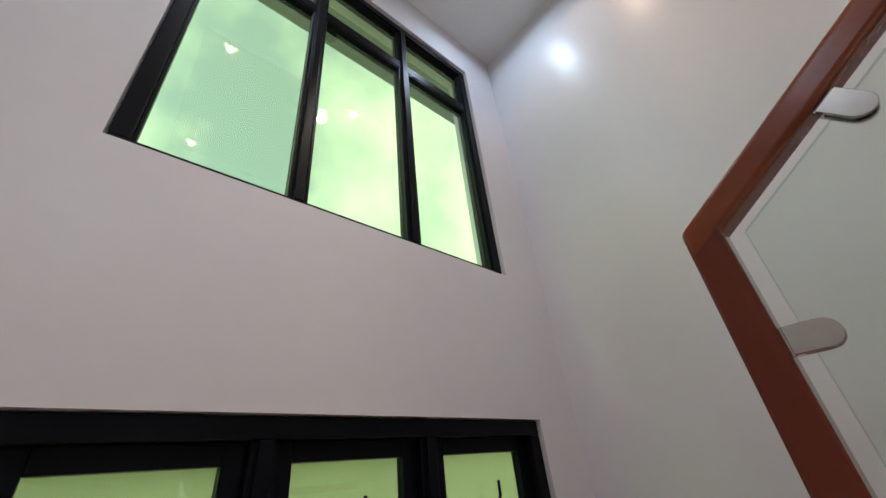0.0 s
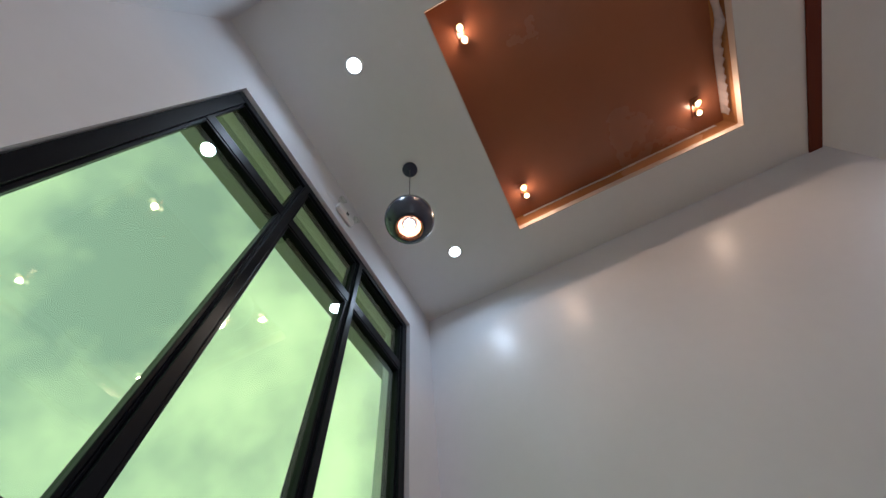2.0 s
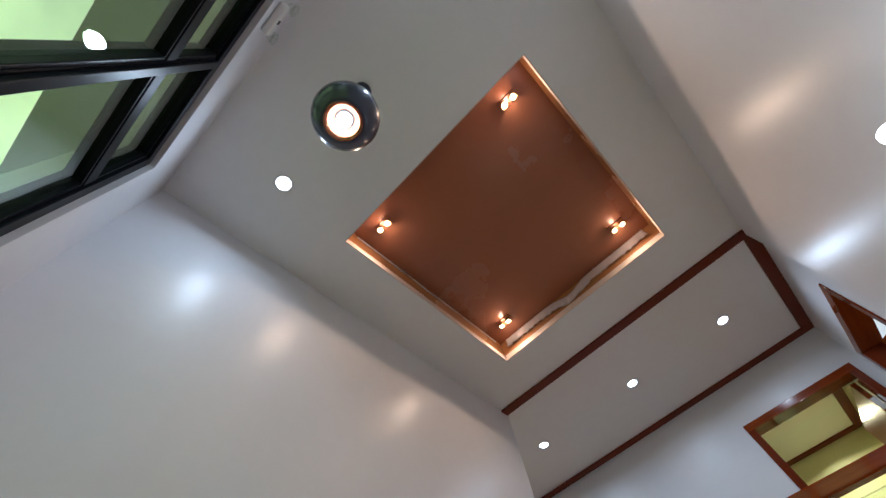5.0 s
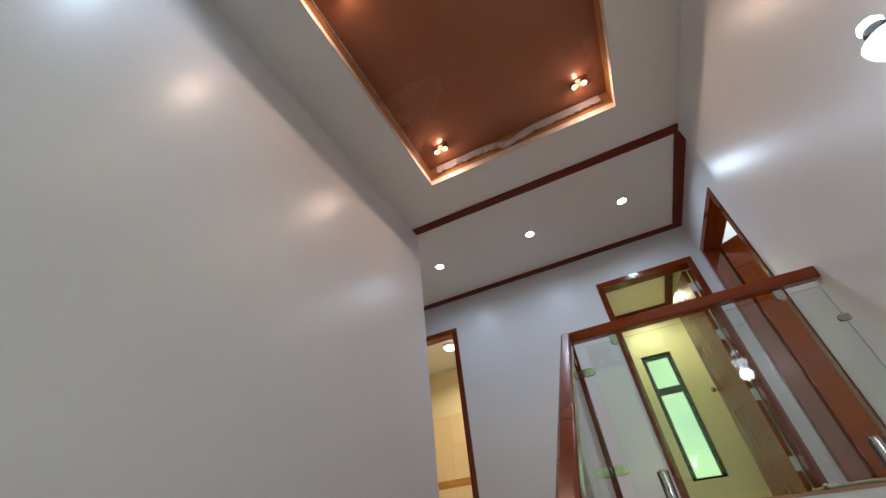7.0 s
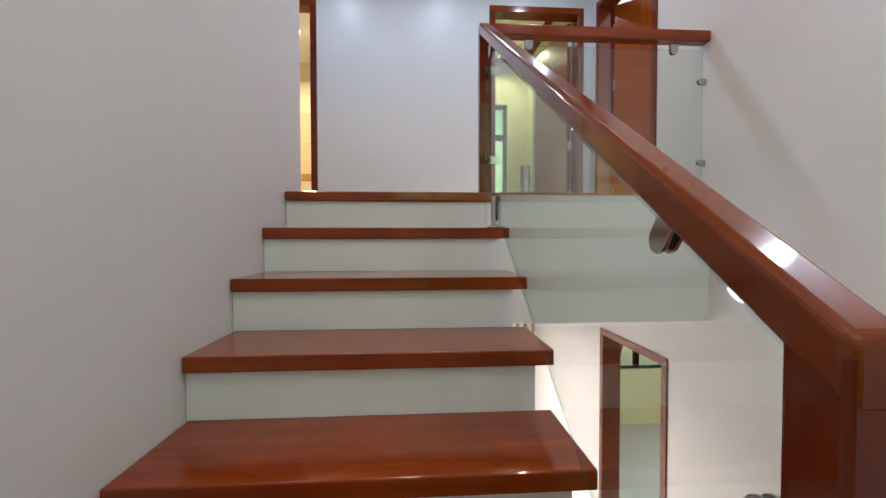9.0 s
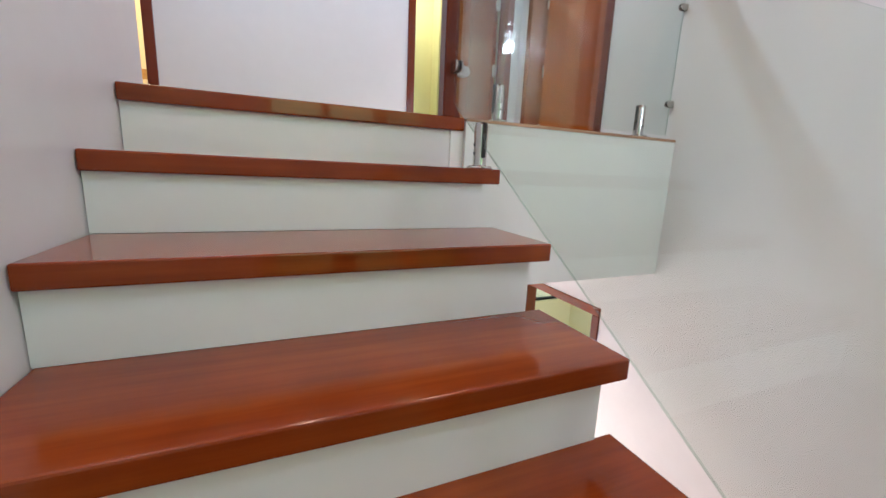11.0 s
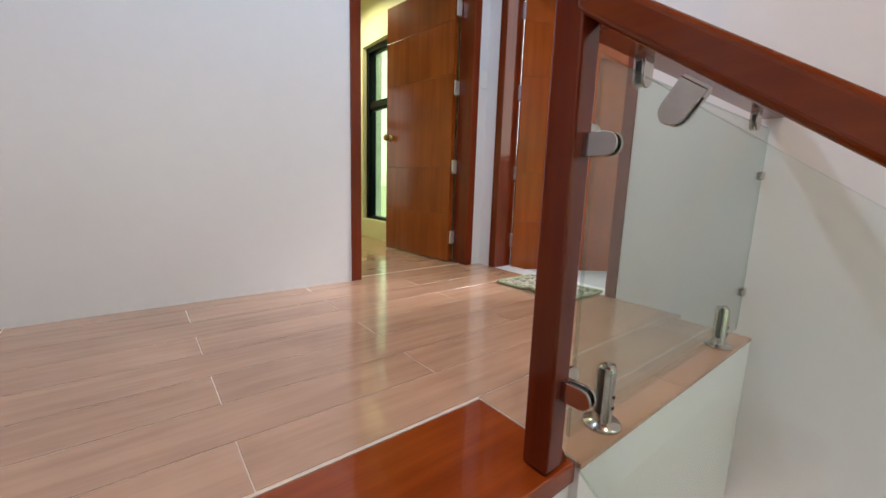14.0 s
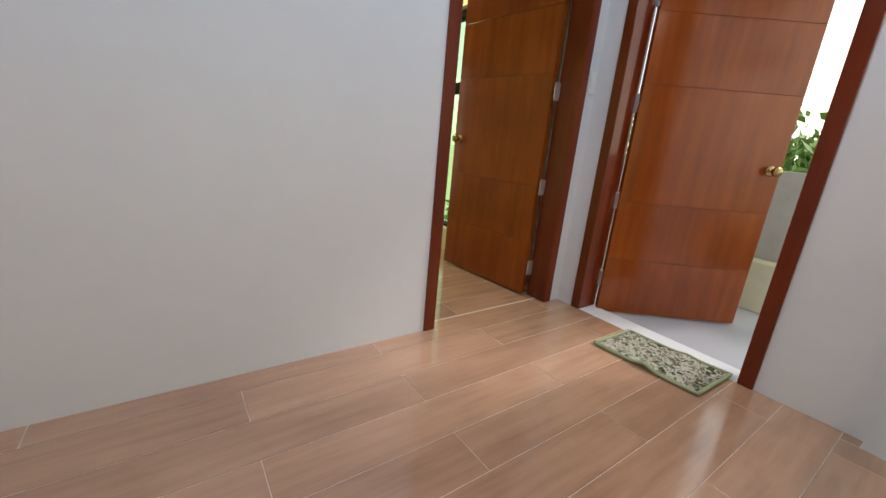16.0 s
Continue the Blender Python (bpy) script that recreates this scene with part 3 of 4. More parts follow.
# ---------------------------------------------------------------- windows
def window(name, axis, plane, u0, u1, z0, z1, mullions, transom, label, bar=0.05, depth=0.10, glass=GREEN_GLASS, awning=False, inset=None):
    """An aluminium window: frame, mullions, transom, sashes and panes. plane: the inner face; depth runs outward (sign in depth)."""
    s = 1 if depth > 0 else -1
    at = ((u0 + u1) / 2, plane, z0) if axis == "y" else (plane, (u0 + u1) / 2, z0)
    win = thing(name, at, label, "window", kind="structure")

    def b(ua, ub, da, db, za, zb, bev=0.003):
        lo, hi = sorted((plane + da, plane + db))
        return box(ua, ub, lo, hi, za, zb, bevel=bev) if axis == "y" else box(lo, hi, ua, ub, za, zb, bevel=bev)

    d = depth
    ins = inset if inset else abs(d) * 0.54
    part("frame", b(u0, u1, 0, d, z1 - bar, z1), BLACK, win, "black aluminium head")
    part("frame", b(u0, u1, 0, d, z0, z0 + bar * 0.45), BLACK, win, "black aluminium sill")
    part("frame", b(u0, u0 + bar, 0, d, z0 + bar * 0.45, z1 - bar), BLACK, win, "black aluminium jamb")
    part("frame", b(u1 - bar, u1, 0, d, z0 + bar * 0.45, z1 - bar), BLACK, win, "black aluminium jamb")
    mullions = sorted(mullions)
    half = bar * (0.48 if inset else 0.62)
    edges = [u0 + bar] + [x for m in mullions for x in (m - half, m + half)] + [u1 - bar]
    for m in mullions:
        part("mullion", b(m - half, m + half, 0.012 * s, d, z0 + bar * 0.45, z1 - bar), BLACK, win, "black aluminium mullion")
        part("mullion_rib", b(m - bar * 0.34, m + bar * 0.34, -0.004 * s, 0.0125 * s, z0 + bar * 0.45, z1 - bar), BLACK, win, "raised black mullion rib")
    for k in range(0, len(edges), 2):
        a, c = edges[k], edges[k + 1]
        zones = [(z0 + bar * 0.45, z1 - bar)]
        if transom:
            part("transom", b(a, c, 0.01 * s, d * 0.9, transom - 0.035, transom + 0.035), BLACK, win, "black aluminium transom")
            zones = [(z0 + bar * 0.45, transom - 0.035), (transom + 0.035, z1 - bar)]
        for q, (za, zb) in enumerate(zones):
            r = (0.056 if awning else 0.014) if q == 0 else 0.012
            o0, o1 = s * (ins - 0.020), s * (ins + 0.020)
            low_r = r if awning else 0.006
            part("sash", b(a, a + r, o0, o1, za, zb), BLACK, win, "black aluminium sash stile")
            part("sash", b(c - r, c, o0, o1, za, zb), BLACK, win, "black aluminium sash stile")
            part("sash", b(a + r, c - r, o0, o1, zb - r, zb), BLACK, win, "black aluminium sash rail")
            part("sash", b(a + r, c - r, o0, o1, za, za + low_r), BLACK, win, "black aluminium sash rail")
            part("pane", b(a + r, c - r, s * (ins - 0.002), s * (ins + 0.002), za + low_r, zb - r, 0), glass, win, "green tinted glass pane")
            if awning:
                mid = (a + c) / 2 - (c - a) * 0.05
                h = tube([(mid, plane + d * 0.3, zb - r - 0.20), (mid, plane + d * 0.2, zb - r - 0.17), (mid - 0.002, plane + d * 0.1, zb - r - 0.15), (mid - 0.002, plane + d * 0.1, zb - r - 0.10)], 0.006)
                part("handle", h, BLACK, win, "black window handle")
    return win


window("window_1", "y", WIN_Y - 0.022, 0.342, 2.096, 0.241, 2.079, [1.516, 0.945], 1.64, "tall black-framed stairwell window with green tinted panes", 0.055, -0.092, inset=0.034)
window("window_2", "y", WIN_Y - 0.022, 0.304, 2.098, -1.246, -0.509, [1.520, 0.945], None, "low black-framed awning window at the landing", 0.06, -0.12, awning=True)
window("window_3", "x", 2.495, 2.853, 3.517, 0.203, 1.977, [], 1.40, "black-framed bedroom window", 0.05, 0.09)


# ---------------------------------------------------------------- doors
def hinge(parent, at, size=(0.035, 0.012, 0.09)):
    x, y, z = at
    bm = box(x - size[0] / 2, x + size[0] / 2, y - size[1] / 2, y + size[1] / 2, z - size[2] / 2, z + size[2] / 2, bevel=0.002)
    part("hinge", bm, HINGE, parent, "steel butt hinge")


def knob(parent, m, mat=BRASS):
    ob = part("knob", lathe([(0.030, 0), (0.030, 0.004), (0.026, 0.008), (0.011, 0.010), (0.010, 0.030), (0.022, 0.036), (0.028, 0.048), (0.026, 0.060), (0.016, 0.068), (0, 0.070)], 22, m), mat, parent, "aged metal door knob", local=True)
    return ob


def door_leaf(name, at, turn, width, height, label, sign=1, grooves=(), mat=DOOR):
    """A flush leaf from its hinge along local +x, thick along local y."""
    leaf = thing(name, at, label, "door", kind="structure")
    leaf.rotation_euler = (0, 0, radians(turn))
    cuts = [0.0] + sorted(grooves) + [height]
    for a, b in zip(cuts, cuts[1:]):
        part("panel", box(0, width, -0.02, 0.02, a + 0.0013, b - 0.0013, bevel=0.0012), mat, leaf, "red-brown veneered door panel", local=True)
    part("core", box(0.002, width - 0.002, -0.0165, 0.0165, 0.004, height - 0.004), GROOVE, leaf, "dark groove between panels", local=True)
    for s in (1, -1):
        knob(leaf, pose(width - 0.06, 0.02 * s, 0.97, -90 * s, 0, 0))
    part("latch_plate", box(width - 0.001, width + 0.001, -0.011, 0.011, 0.93, 1.01), BRASS, leaf, "brass latch plate", local=True)
    return leaf


def door_frame(name, axis, p0, p1, u0, u1, top, label, face=0.062, proud=0.012, foot=0.0):
    at = ((u0 + u1) / 2, p0, foot) if axis == "y" else (p0, (u0 + u1) / 2, foot)
    fr = thing(name, at, label, "door frame", kind="structure")
    lo, hi = min(p0, p1) - proud, max(p0, p1) + proud

    def b(ua, ub, za, zb):
        return box(ua, ub, lo, hi, za, zb, bevel=0.004) if axis == "y" else box(lo, hi, ua, ub, za, zb, bevel=0.004)

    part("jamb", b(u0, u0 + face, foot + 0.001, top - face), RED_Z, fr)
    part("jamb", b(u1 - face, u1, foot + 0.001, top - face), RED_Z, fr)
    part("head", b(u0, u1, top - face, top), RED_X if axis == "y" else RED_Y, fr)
    return fr


GROOVES = (0.36, 0.72, 1.38, 1.74)
door_frame("door_frame_1", "y", FAR, FAR + 0.13, D1[0], D1[1], DOOR_TOP, "red-brown wooden door frame of the side room")
f2 = door_frame("door_frame_2", "y", FAR, FAR + 0.13, D2[0], D2[1], DOOR_TOP, "red-brown wooden door frame of the bedroom")
f3 = door_frame("door_frame_3", "x", HALL_R, HALL_R + 0.15, D3[0], D3[1], 2.085, "red-brown wooden door frame of the balcony door")
door_leaf("door_2", (2.350, FAR + 0.150, 0.012), 96, 0.80, 2.02, "red-brown wooden bedroom door standing open", grooves=GROOVES)
for z in (0.20, 0.73, 1.29, 1.82):
    hinge(f2, (2.352, FAR + 0.124, z), (0.046, 0.006, 0.10))
d3 = door_leaf("door_3", (2.672, 1.505, -0.018), -37, 0.88, 2.03, "red-brown wooden balcony door standing half open", grooves=GROOVES)
for z in (0.20, 0.70, 1.26, 1.80):
    hinge(f3, (2.680, 1.522, z), (0.018, 0.03, 0.10))


# ---------------------------------------------------------------- lamps of the stairwell
def downlight(x, y):
    d = thing("downlight", (x, y, CEIL), "round recessed white downlight, switched on", "downlight", "recessed downlights")
    part("rim", lathe([(0.044, 0.0), (0.058, -0.001), (0.060, -0.004), (0.050, -0.007), (0.044, -0.003)], 28), PLASTIC, d, "white rim", local=True)
    part("lens", lathe([(0.044, -0.003), (0.02, -0.0045), (0, -0.005)], 24), LED_COOL, d, "bright lens", local=True)


for p in DOWN:
    downlight(*p)


def twin_spot(x, y):
    d = thing("twin_spotlight", (x, y, TOP), "small twin spotlight with warm lamps, switched on", "spotlight", "twin spotlights in the tray")
    part("base", box(-0.07, 0.07, -0.03, 0.03, -0.012, 0.0, bevel=0.003), TRAY, d, "brown base plate", local=True)
    for s in (-1, 1):
        m = pose(s * 0.036, 0, -0.012, 180, 0, 0)
        h = part("head", lathe([(0.018, 0), (0.026, 0.01), (0.028, 0.036), (0.024, 0.036), (0.021, 0.028), (0, 0.028)], 20, m), BRASS, d, "small lamp head", local=True)
        part("bulb", lathe([(0.020, 0.0335), (0.012, 0.037), (0, 0.039)], 18, m), LED_WARM, h, "glowing bulb", local=True)


for p in SPOTS:
    twin_spot(*p)

PEN = (1.233, -2.467)
pend = thing("pendant_lamp", (PEN[0], PEN[1], CEIL), "dark blue globe pendant lamp on a thin cord, switched on", "pendant lamp")
part("canopy", lathe([(0.0, 0), (0.052, 0), (0.052, -0.018), (0.046, -0.024), (0, -0.026)], 28), NAVY, pend, "round dark canopy", local=True)
part("cord", tube([(0, 0, -0.02), (0.001, 0, -0.4), (0, 0, -0.765)], 0.0028, 8), BLACK, pend, "thin black cord", local=True)
GR, GZ = 0.122, -0.885
prof = [(0.012, GZ + GR + 0.012), (0.016, GZ + GR - 0.002)]
prof += [(GR * math.sin(a), GZ + GR * math.cos(a)) for a in [radians(8 + k * 138 / 22) for k in range(23)]]
prof += [(0.062, GZ - 0.098), (0.061, GZ - 0.085), (0.056, GZ - 0.06), (0.030, GZ - 0.045), (0, GZ - 0.045)]
shade = part("shade", lathe(prof, 40), NAVY, pend, "glossy dark blue globe shade", local=True)
part("bulb", lathe([(0, GZ - 0.050), (0.026, GZ - 0.054), (0.026, GZ - 0.080), (0.018, GZ - 0.092), (0, GZ - 0.098)], 28), LED_BULB, shade, "glowing bulb", local=True)
part("reflector", lathe([(0.066, GZ - 0.101), (0.060, GZ - 0.103), (0.050, GZ - 0.080), (0.034, GZ - 0.056)], 36), LED_RING, shade, "copper glowing ring", local=True)

SCX, SCY, SCZ = 2.285, -1.455, 0.880
sc = thing("wall_sconce", (RIGHT, SCY, SCZ), "projecting dark wall sconce with white diffusers, switched on", "wall sconce")
part("back_plate", lathe([(0, 0), (0.045, 0), (0.045, 0.008), (0.030, 0.014), (0, 0.015)], 24, pose(RIGHT, SCY, SCZ + 0.10, 0, -90, 0)), BLACK, sc, "round dark back plate")
mm = pose(SCX, SCY, SCZ)
part("diffuser", lathe([(0, 0.0), (0.022, 0.003), (0.042, 0.014), (0.055, 0.038), (0.057, 0.062), (0, 0.062)], 28, mm), SCONCE_LIGHT, sc, "bright white lower diffuser")
part("body", lathe([(0.0, 0.063), (0.046, 0.063), (0.047, 0.067), (0.034, 0.080), (0.026, 0.112), (0.0, 0.112)], 28, mm), BLACK, sc, "dark metal body")
part("diffuser", lathe([(0, 0.113), (0.026, 0.113), (0.030, 0.124), (0.024, 0.138), (0.010, 0.144), (0, 0.145)], 28, mm), SCONCE_LIGHT, sc, "bright white upper diffuser")
part("arm", tube([(RIGHT - 0.012, SCY, SCZ + 0.10), (SCX + 0.10, SCY, SCZ + 0.105), (SCX + 0.036, SCY, SCZ + 0.100)], 0.009, 10), STEEL, sc, "steel arm")

em = thing("emergency_light", (1.235, WIN_Y, 2.20), "small white emergency light with two clear lamp heads", "emergency light")
part("housing", box(1.155, 1.315, WIN_Y, WIN_Y + 0.035, 2.17, 2.235, bevel=0.010), PLASTIC, em, "white plastic housing")
part("indicator", box(1.222, 1.244, WIN_Y + 0.035, WIN_Y + 0.038, 2.185, 2.215, bevel=0.001), BLACK, em, "dark indicator window")
for x in (1.155, 1.315):
    m = pose(x, WIN_Y + 0.02, 2.240, -55, 0, 0)
    h = part("lamp_head", lathe([(0, 0), (0.012, 0), (0.026, 0.02), (0.030, 0.036), (0.027, 0.038), (0.020, 0.026), (0, 0.018)], 22, m), CLEAR, em, "clear round lamp head")
    part("lens", lathe([(0.012, 0.022), (0.008, 0.032), (0, 0.034)], 14, m), PLASTIC, h, "small white bulb")

# light tape stuck along two sides of the tray, come loose and crumpled on the longer one
def tape(length, tall, loose, seed):
    """A thin tape along +x from the origin, hanging down from z = 0, its crumples standing out along -y."""
    r = random.Random(seed)
    bm, n, rows = bmesh.new(), 96, 6
    waves = [(r.uniform(3, 26), r.uniform(0, 6.3), r.uniform(-2, 2)) for _ in range(9)]
    grid = {}
    for i in range(n + 1):
        u = i / n
        sag = math.exp(-((u - 0.47) / 0.09) ** 2)
        for k in range(rows + 1):
            v = k / rows
            fold = sum(math.sin(w * u * 6.28 + p + q * v * 2) for w, p, q in waves) / 9
            out = loose * (0.35 + 0.9 * fold * v + 0.5 * sag * math.sin(v * 3.1)) + 0.003
            grid[i, k] = bm.verts.new((u * length, -max(out, 0.002), -tall * v * (1 + 0.16 * fold) - 0.030 * sag * loose / 0.02))
    for i in range(n):
        for k in range(rows):
            bm.faces.new((grid[i, k], grid[i + 1, k], grid[i + 1, k + 1], grid[i, k + 1])).smooth = True
    bmesh.ops.solidify(bm, geom=list(bm.faces), thickness=0.0015)
    return bm


bm = tape(T1 - T0 - 0.14, 0.090, 0.034, 4)
bmesh.ops.transform(bm, matrix=pose(T0 + 0.07, S1 - 0.001, TOP - 0.012), verts=bm.verts)
solid("light_strip", bm, STRIP, "crumpled pale light tape hanging loose along the tray side", "light strip", "thing", "tray light strips")
bm = tape(S1 - S0 - 0.16, 0.030, 0.006, 9)
bmesh.ops.transform(bm, matrix=pose(T0 + 0.001, S0 + 0.08, TOP - 0.018, 0, 0, 90), verts=bm.verts)
solid("light_strip", bm, STRIP, "straight pale light tape along the tray side", "light strip", "thing", "tray light strips")

# ---------------------------------------------------------------- hall things
sw = thing("light_switch", (2.49, FAR, 1.30), "white plastic light switch beside the doors", "light switch")
part("plate", box(2.462, 2.518, FAR - 0.009, FAR, 1.29, 1.41, bevel=0.003), PLASTIC, sw)
part("rocker", box(2.478, 2.502, FAR - 0.014, FAR - 0.009, 1.325, 1.375, bevel=0.002), PLASTIC, sw)

mat_ob = thing("door_mat", (2.38, 0.97, 0), "green and cream patterned door mat, rumpled, on the tiles", "door mat")
bm = bmesh.new()
nx, ny = 14, 22
grid = {}
for i in range(nx + 1):
    for j in range(ny + 1):
        u, v = i / nx, j / ny
        x = 2.208 + 0.315 * u + 0.02 * v + 0.01 * u * v
        y = 1.195 - 0.49 * v - 0.01 * u
        z = 0.013 + 0.018 * math.exp(-((v - 0.52 - 0.10 * u) / 0.07) ** 2) * (1 - 0.5 * u) + 0.004 * math.sin(9 * u + 4 * v) * u
        grid[i, j] = bm.verts.new((x, y, z))
for i in range(nx):
    for j in range(ny):
        bm.faces.new((grid[i, j], grid[i, j + 1], grid[i + 1, j + 1], grid[i + 1, j])).smooth = True
bmesh.ops.solidify(bm, geom=list(bm.faces), thickness=0.010)
part("carpet", bm, MAT, mat_ob, "green, cream and brown woven face")
rim = lambda u, v: (2.208 + 0.315 * u + 0.02 * v + 0.01 * u * v, 1.195 - 0.49 * v - 0.01 * u, 0.012 + 0.018 * math.exp(-((v - 0.52 - 0.10 * u) / 0.07) ** 2) * (1 - 0.5 * u) + 0.004 * math.sin(9 * u + 4 * v) * u)
loop = [rim(k / 12, 0) for k in range(13)] + [rim(1, k / 20) for k in range(1, 21)] + [rim(1 - k / 12, 1) for k in range(1, 13)] + [rim(0, 1 - k / 20) for k in range(1, 21)]
part("binding", tube(loop, 0.0095, 8), MAT_EDGE, mat_ob, "green woven binding")

# ---------------------------------------------------------------- rooms behind the doors
BED_R, BED_F = 2.450, 3.78
solid("wall_bedroom_left", wall_mesh("x", 0.35, 0.5, FAR + 0.13, BED_F, 0, CEIL), CREAM, "cream painted bedroom wall", "wall")
solid("wall_bedroom_far", wall_mesh("y", BED_F, BED_F + 0.15, 0.35, HALL_R + 0.15, 0, CEIL, [(1.735, 2.13, 0.27, 1.83), (0.70, 1.25, 0.27, 1.83)]), CREAM, "cream painted bedroom wall with two windows", "wall")
solid("wall_bedroom_right", wall_mesh("x", BED_R, HALL_R - 0.001, FAR + 0.131, BED_F - 0.001, 0, CEIL, [(2.85, 3.52, 0.20, 1.98)]), CREAM, "cream painted bedroom wall", "wall")
solid("wall_bedroom_near", wall_mesh("y", FAR + 0.131, FAR + 0.136, 0.5, BED_R - 0.001, 0, CEIL, [(D2[0] - 0.001, D2[1] + 0.001, 0, DOOR_TOP + 0.001)]), CREAM, "cream paint on the bedroom wall", "wall")
solid("ceiling_bedroom", box(0.35, HALL_R, FAR + 0.131, BED_F + 0.15, CEIL, CEIL + 0.04), CEILING, "off-white bedroom ceiling", "ceiling")
solid("trim_bedroom", box(0.5, BED_R, BED_F - 0.10, BED_F - 0.001, CEIL - 0.016, CEIL - 0.001, bevel=0.003), TRIM, "dark red-brown ceiling trim of the bedroom", "trim")
solid("trim_bedroom_side", box(BED_R - 0.10, BED_R - 0.001, FAR + 0.14, BED_F - 0.101, CEIL - 0.016, CEIL - 0.001, bevel=0.003), TRIM, "dark red-brown ceiling trim of the bedroom", "trim")
window("window_4", "y", BED_F + 0.03, 1.738, 2.127, 0.273, 1.827, [], 1.34, "narrow black-framed bedroom window", 0.04, 0.09)
window("window_6", "y", BED_F + 0.03, 0.703, 1.247, 0.273, 1.827, [], 1.34, "black-framed bedroom window", 0.04, 0.09, CLEAR)
solid("floor_bedroom", box(0.35, HALL_R, FAR + 0.13, 4.05, -0.26, -0.0015), GROUT, "pale grout bed of the bedroom floor", "floor")
solid("wall_side_right", wall_mesh("x", 0.20, 0.345, FAR + 0.13, 4.0, 0, CEIL), SAND, "warm cream wall of the side room", "wall")
solid("wall_side_far", wall_mesh("y", 4.0, 4.15, -2.6, 0.345, 0, CEIL), SAND, "warm cream wall of the side room", "wall")
solid("wall_side_left", wall_mesh("x", -2.75, -2.6, FAR + 0.13, 4.15, 0, CEIL), SAND, "warm cream wall of the side room", "wall")
solid("wall_side_near", wall_mesh("y", FAR + 0.131, FAR + 0.28, -2.6, -1.61, 0, CEIL), SAND, "warm cream wall of the side room", "wall")
solid("floor_side", box(-2.75, 0.345, FAR + 0.13, 4.15, -0.2, 0.0), PALE_TILE, "tiled floor of the side room", "floor")
solid("ceiling_side", box(-2.75, 0.345, FAR + 0.131, 4.15, CEIL, CEIL + 0.04), CEILING, "off-white ceiling of the side room", "ceiling")
wains = thing("tiled_wainscot", (-1.2, 4.0, 0), "peach tiled wainscot with a wood-toned border", "wall tiles", kind="structure")
PEACH = paint("peach_tile", (0.78, 0.62, 0.42), 0.18, 0.05, 0.10)
BORDER = wood("border_tile", (0.30, 0.14, 0.04), (0.42, 0.22, 0.07), (0.52, 0.30, 0.11), 0, 0.2)
for i in range(5):
    xa = -2.6 + 0.56 * i
    for za, zb in ((0.001, 0.325), (0.327, 0.655), (0.765, 1.24), (1.242, 1.72)):
        part("tile", box(xa + 0.001, xa + 0.559, 3.988, 3.999, za, zb, bevel=0.001, seg=1), PEACH, wains)
    part("border_tile", box(xa + 0.001, xa + 0.559, 3.984, 3.999, 0.657, 0.763, bevel=0.002, seg=1), BORDER, wains, "wood-toned border tile")
for i in range(3):
    ya = 2.30 + 0.56 * i
    for za, zb in ((0.001, 0.655), (0.765, 1.24), (1.242, 1.72)):
        part("tile", box(0.189, 0.199, ya + 0.001, ya + 0.559, za, zb, bevel=0.001, seg=1), PEACH, wains)
    part("border_tile", box(0.185, 0.199, ya + 0.001, ya + 0.559, 0.657, 0.763, bevel=0.002, seg=1), BORDER, wains, "wood-toned border tile")
dome = thing("ceiling_lamp", (-0.9, 3.0, CEIL), "small round white ceiling lamp, switched on", "ceiling lamp")
part("base", lathe([(0, 0), (0.11, 0), (0.11, -0.02), (0.10, -0.024), (0, -0.024)], 28), PLASTIC, dome, "white base", local=True)
part("diffuser", lathe([(0.10, -0.024), (0.095, -0.05), (0.07, -0.072), (0.03, -0.082), (0, -0.084)], 28), glow("dome_diffuser", (1.0, 0.86, 0.6), 6), dome, "glowing diffuser", local=True)

# ground floor doorway and the room behind
door_frame("door_frame_4", "x", RIGHT, RIGHT + 0.15, 0.33, 1.32, -1.10, "red-brown wooden door frame on the ground floor", foot=GROUND)

solid("wall_ground_room_far", wall_mesh("x", 5.2, 5.35, -1.0, 3.6, GROUND, -0.6), CREAM, "cream painted wall of the ground floor room", "wall")
solid("wall_ground_room_near", wall_mesh("y", -1.15, -1.0, RIGHT + 0.216, 5.35, GROUND, -0.6), CREAM, "cream painted wall of the ground floor room", "wall")
solid("wall_ground_room_end", wall_mesh("y", 3.6, 3.75, RIGHT + 0.151, 5.35, GROUND, -0.6, [(3.30, 4.90, -2.31, -1.15)]), CREAM, "cream painted wall of the ground floor room with a window", "wall")
solid("ceiling_ground_room", box(RIGHT + 0.151, 5.2, -1.0, 3.6, -0.70, -0.60), CEILING, "off-white ceiling of the ground floor room", "ceiling")
window("window_5", "y", 3.64, 3.303, 4.897, -2.307, -1.153, [4.19], None, "wide black-framed window of the ground floor room", 0.05, 0.09, CLEAR)

CLOTH = paint("cream_cloth", (0.80, 0.76, 0.60), 0.8, 0.5, 0.08)
cur = thing("curtain", (2.1, 3.42, GROUND), "pale cream curtain hanging in deep folds on the ground floor", "curtain")
bm = bmesh.new()
grid = {}
for i in range(97):
    for k in range(9):
        u, v = i / 96, k / 8
        grid[i, k] = bm.verts.new((1.60 + 0.84 * u, 3.415 + 0.045 * math.sin(u * 44 + 0.5 * math.sin(u * 9)) * (0.75 + 0.25 * v), GCEIL - 0.07 - (GCEIL - GROUND - 0.10) * v))
for i in range(96):
    for k in range(8):
        bm.faces.new((grid[i, k], grid[i + 1, k], grid[i + 1, k + 1], grid[i, k + 1])).smooth = True
bmesh.ops.solidify(bm, geom=list(bm.faces), thickness=0.004)
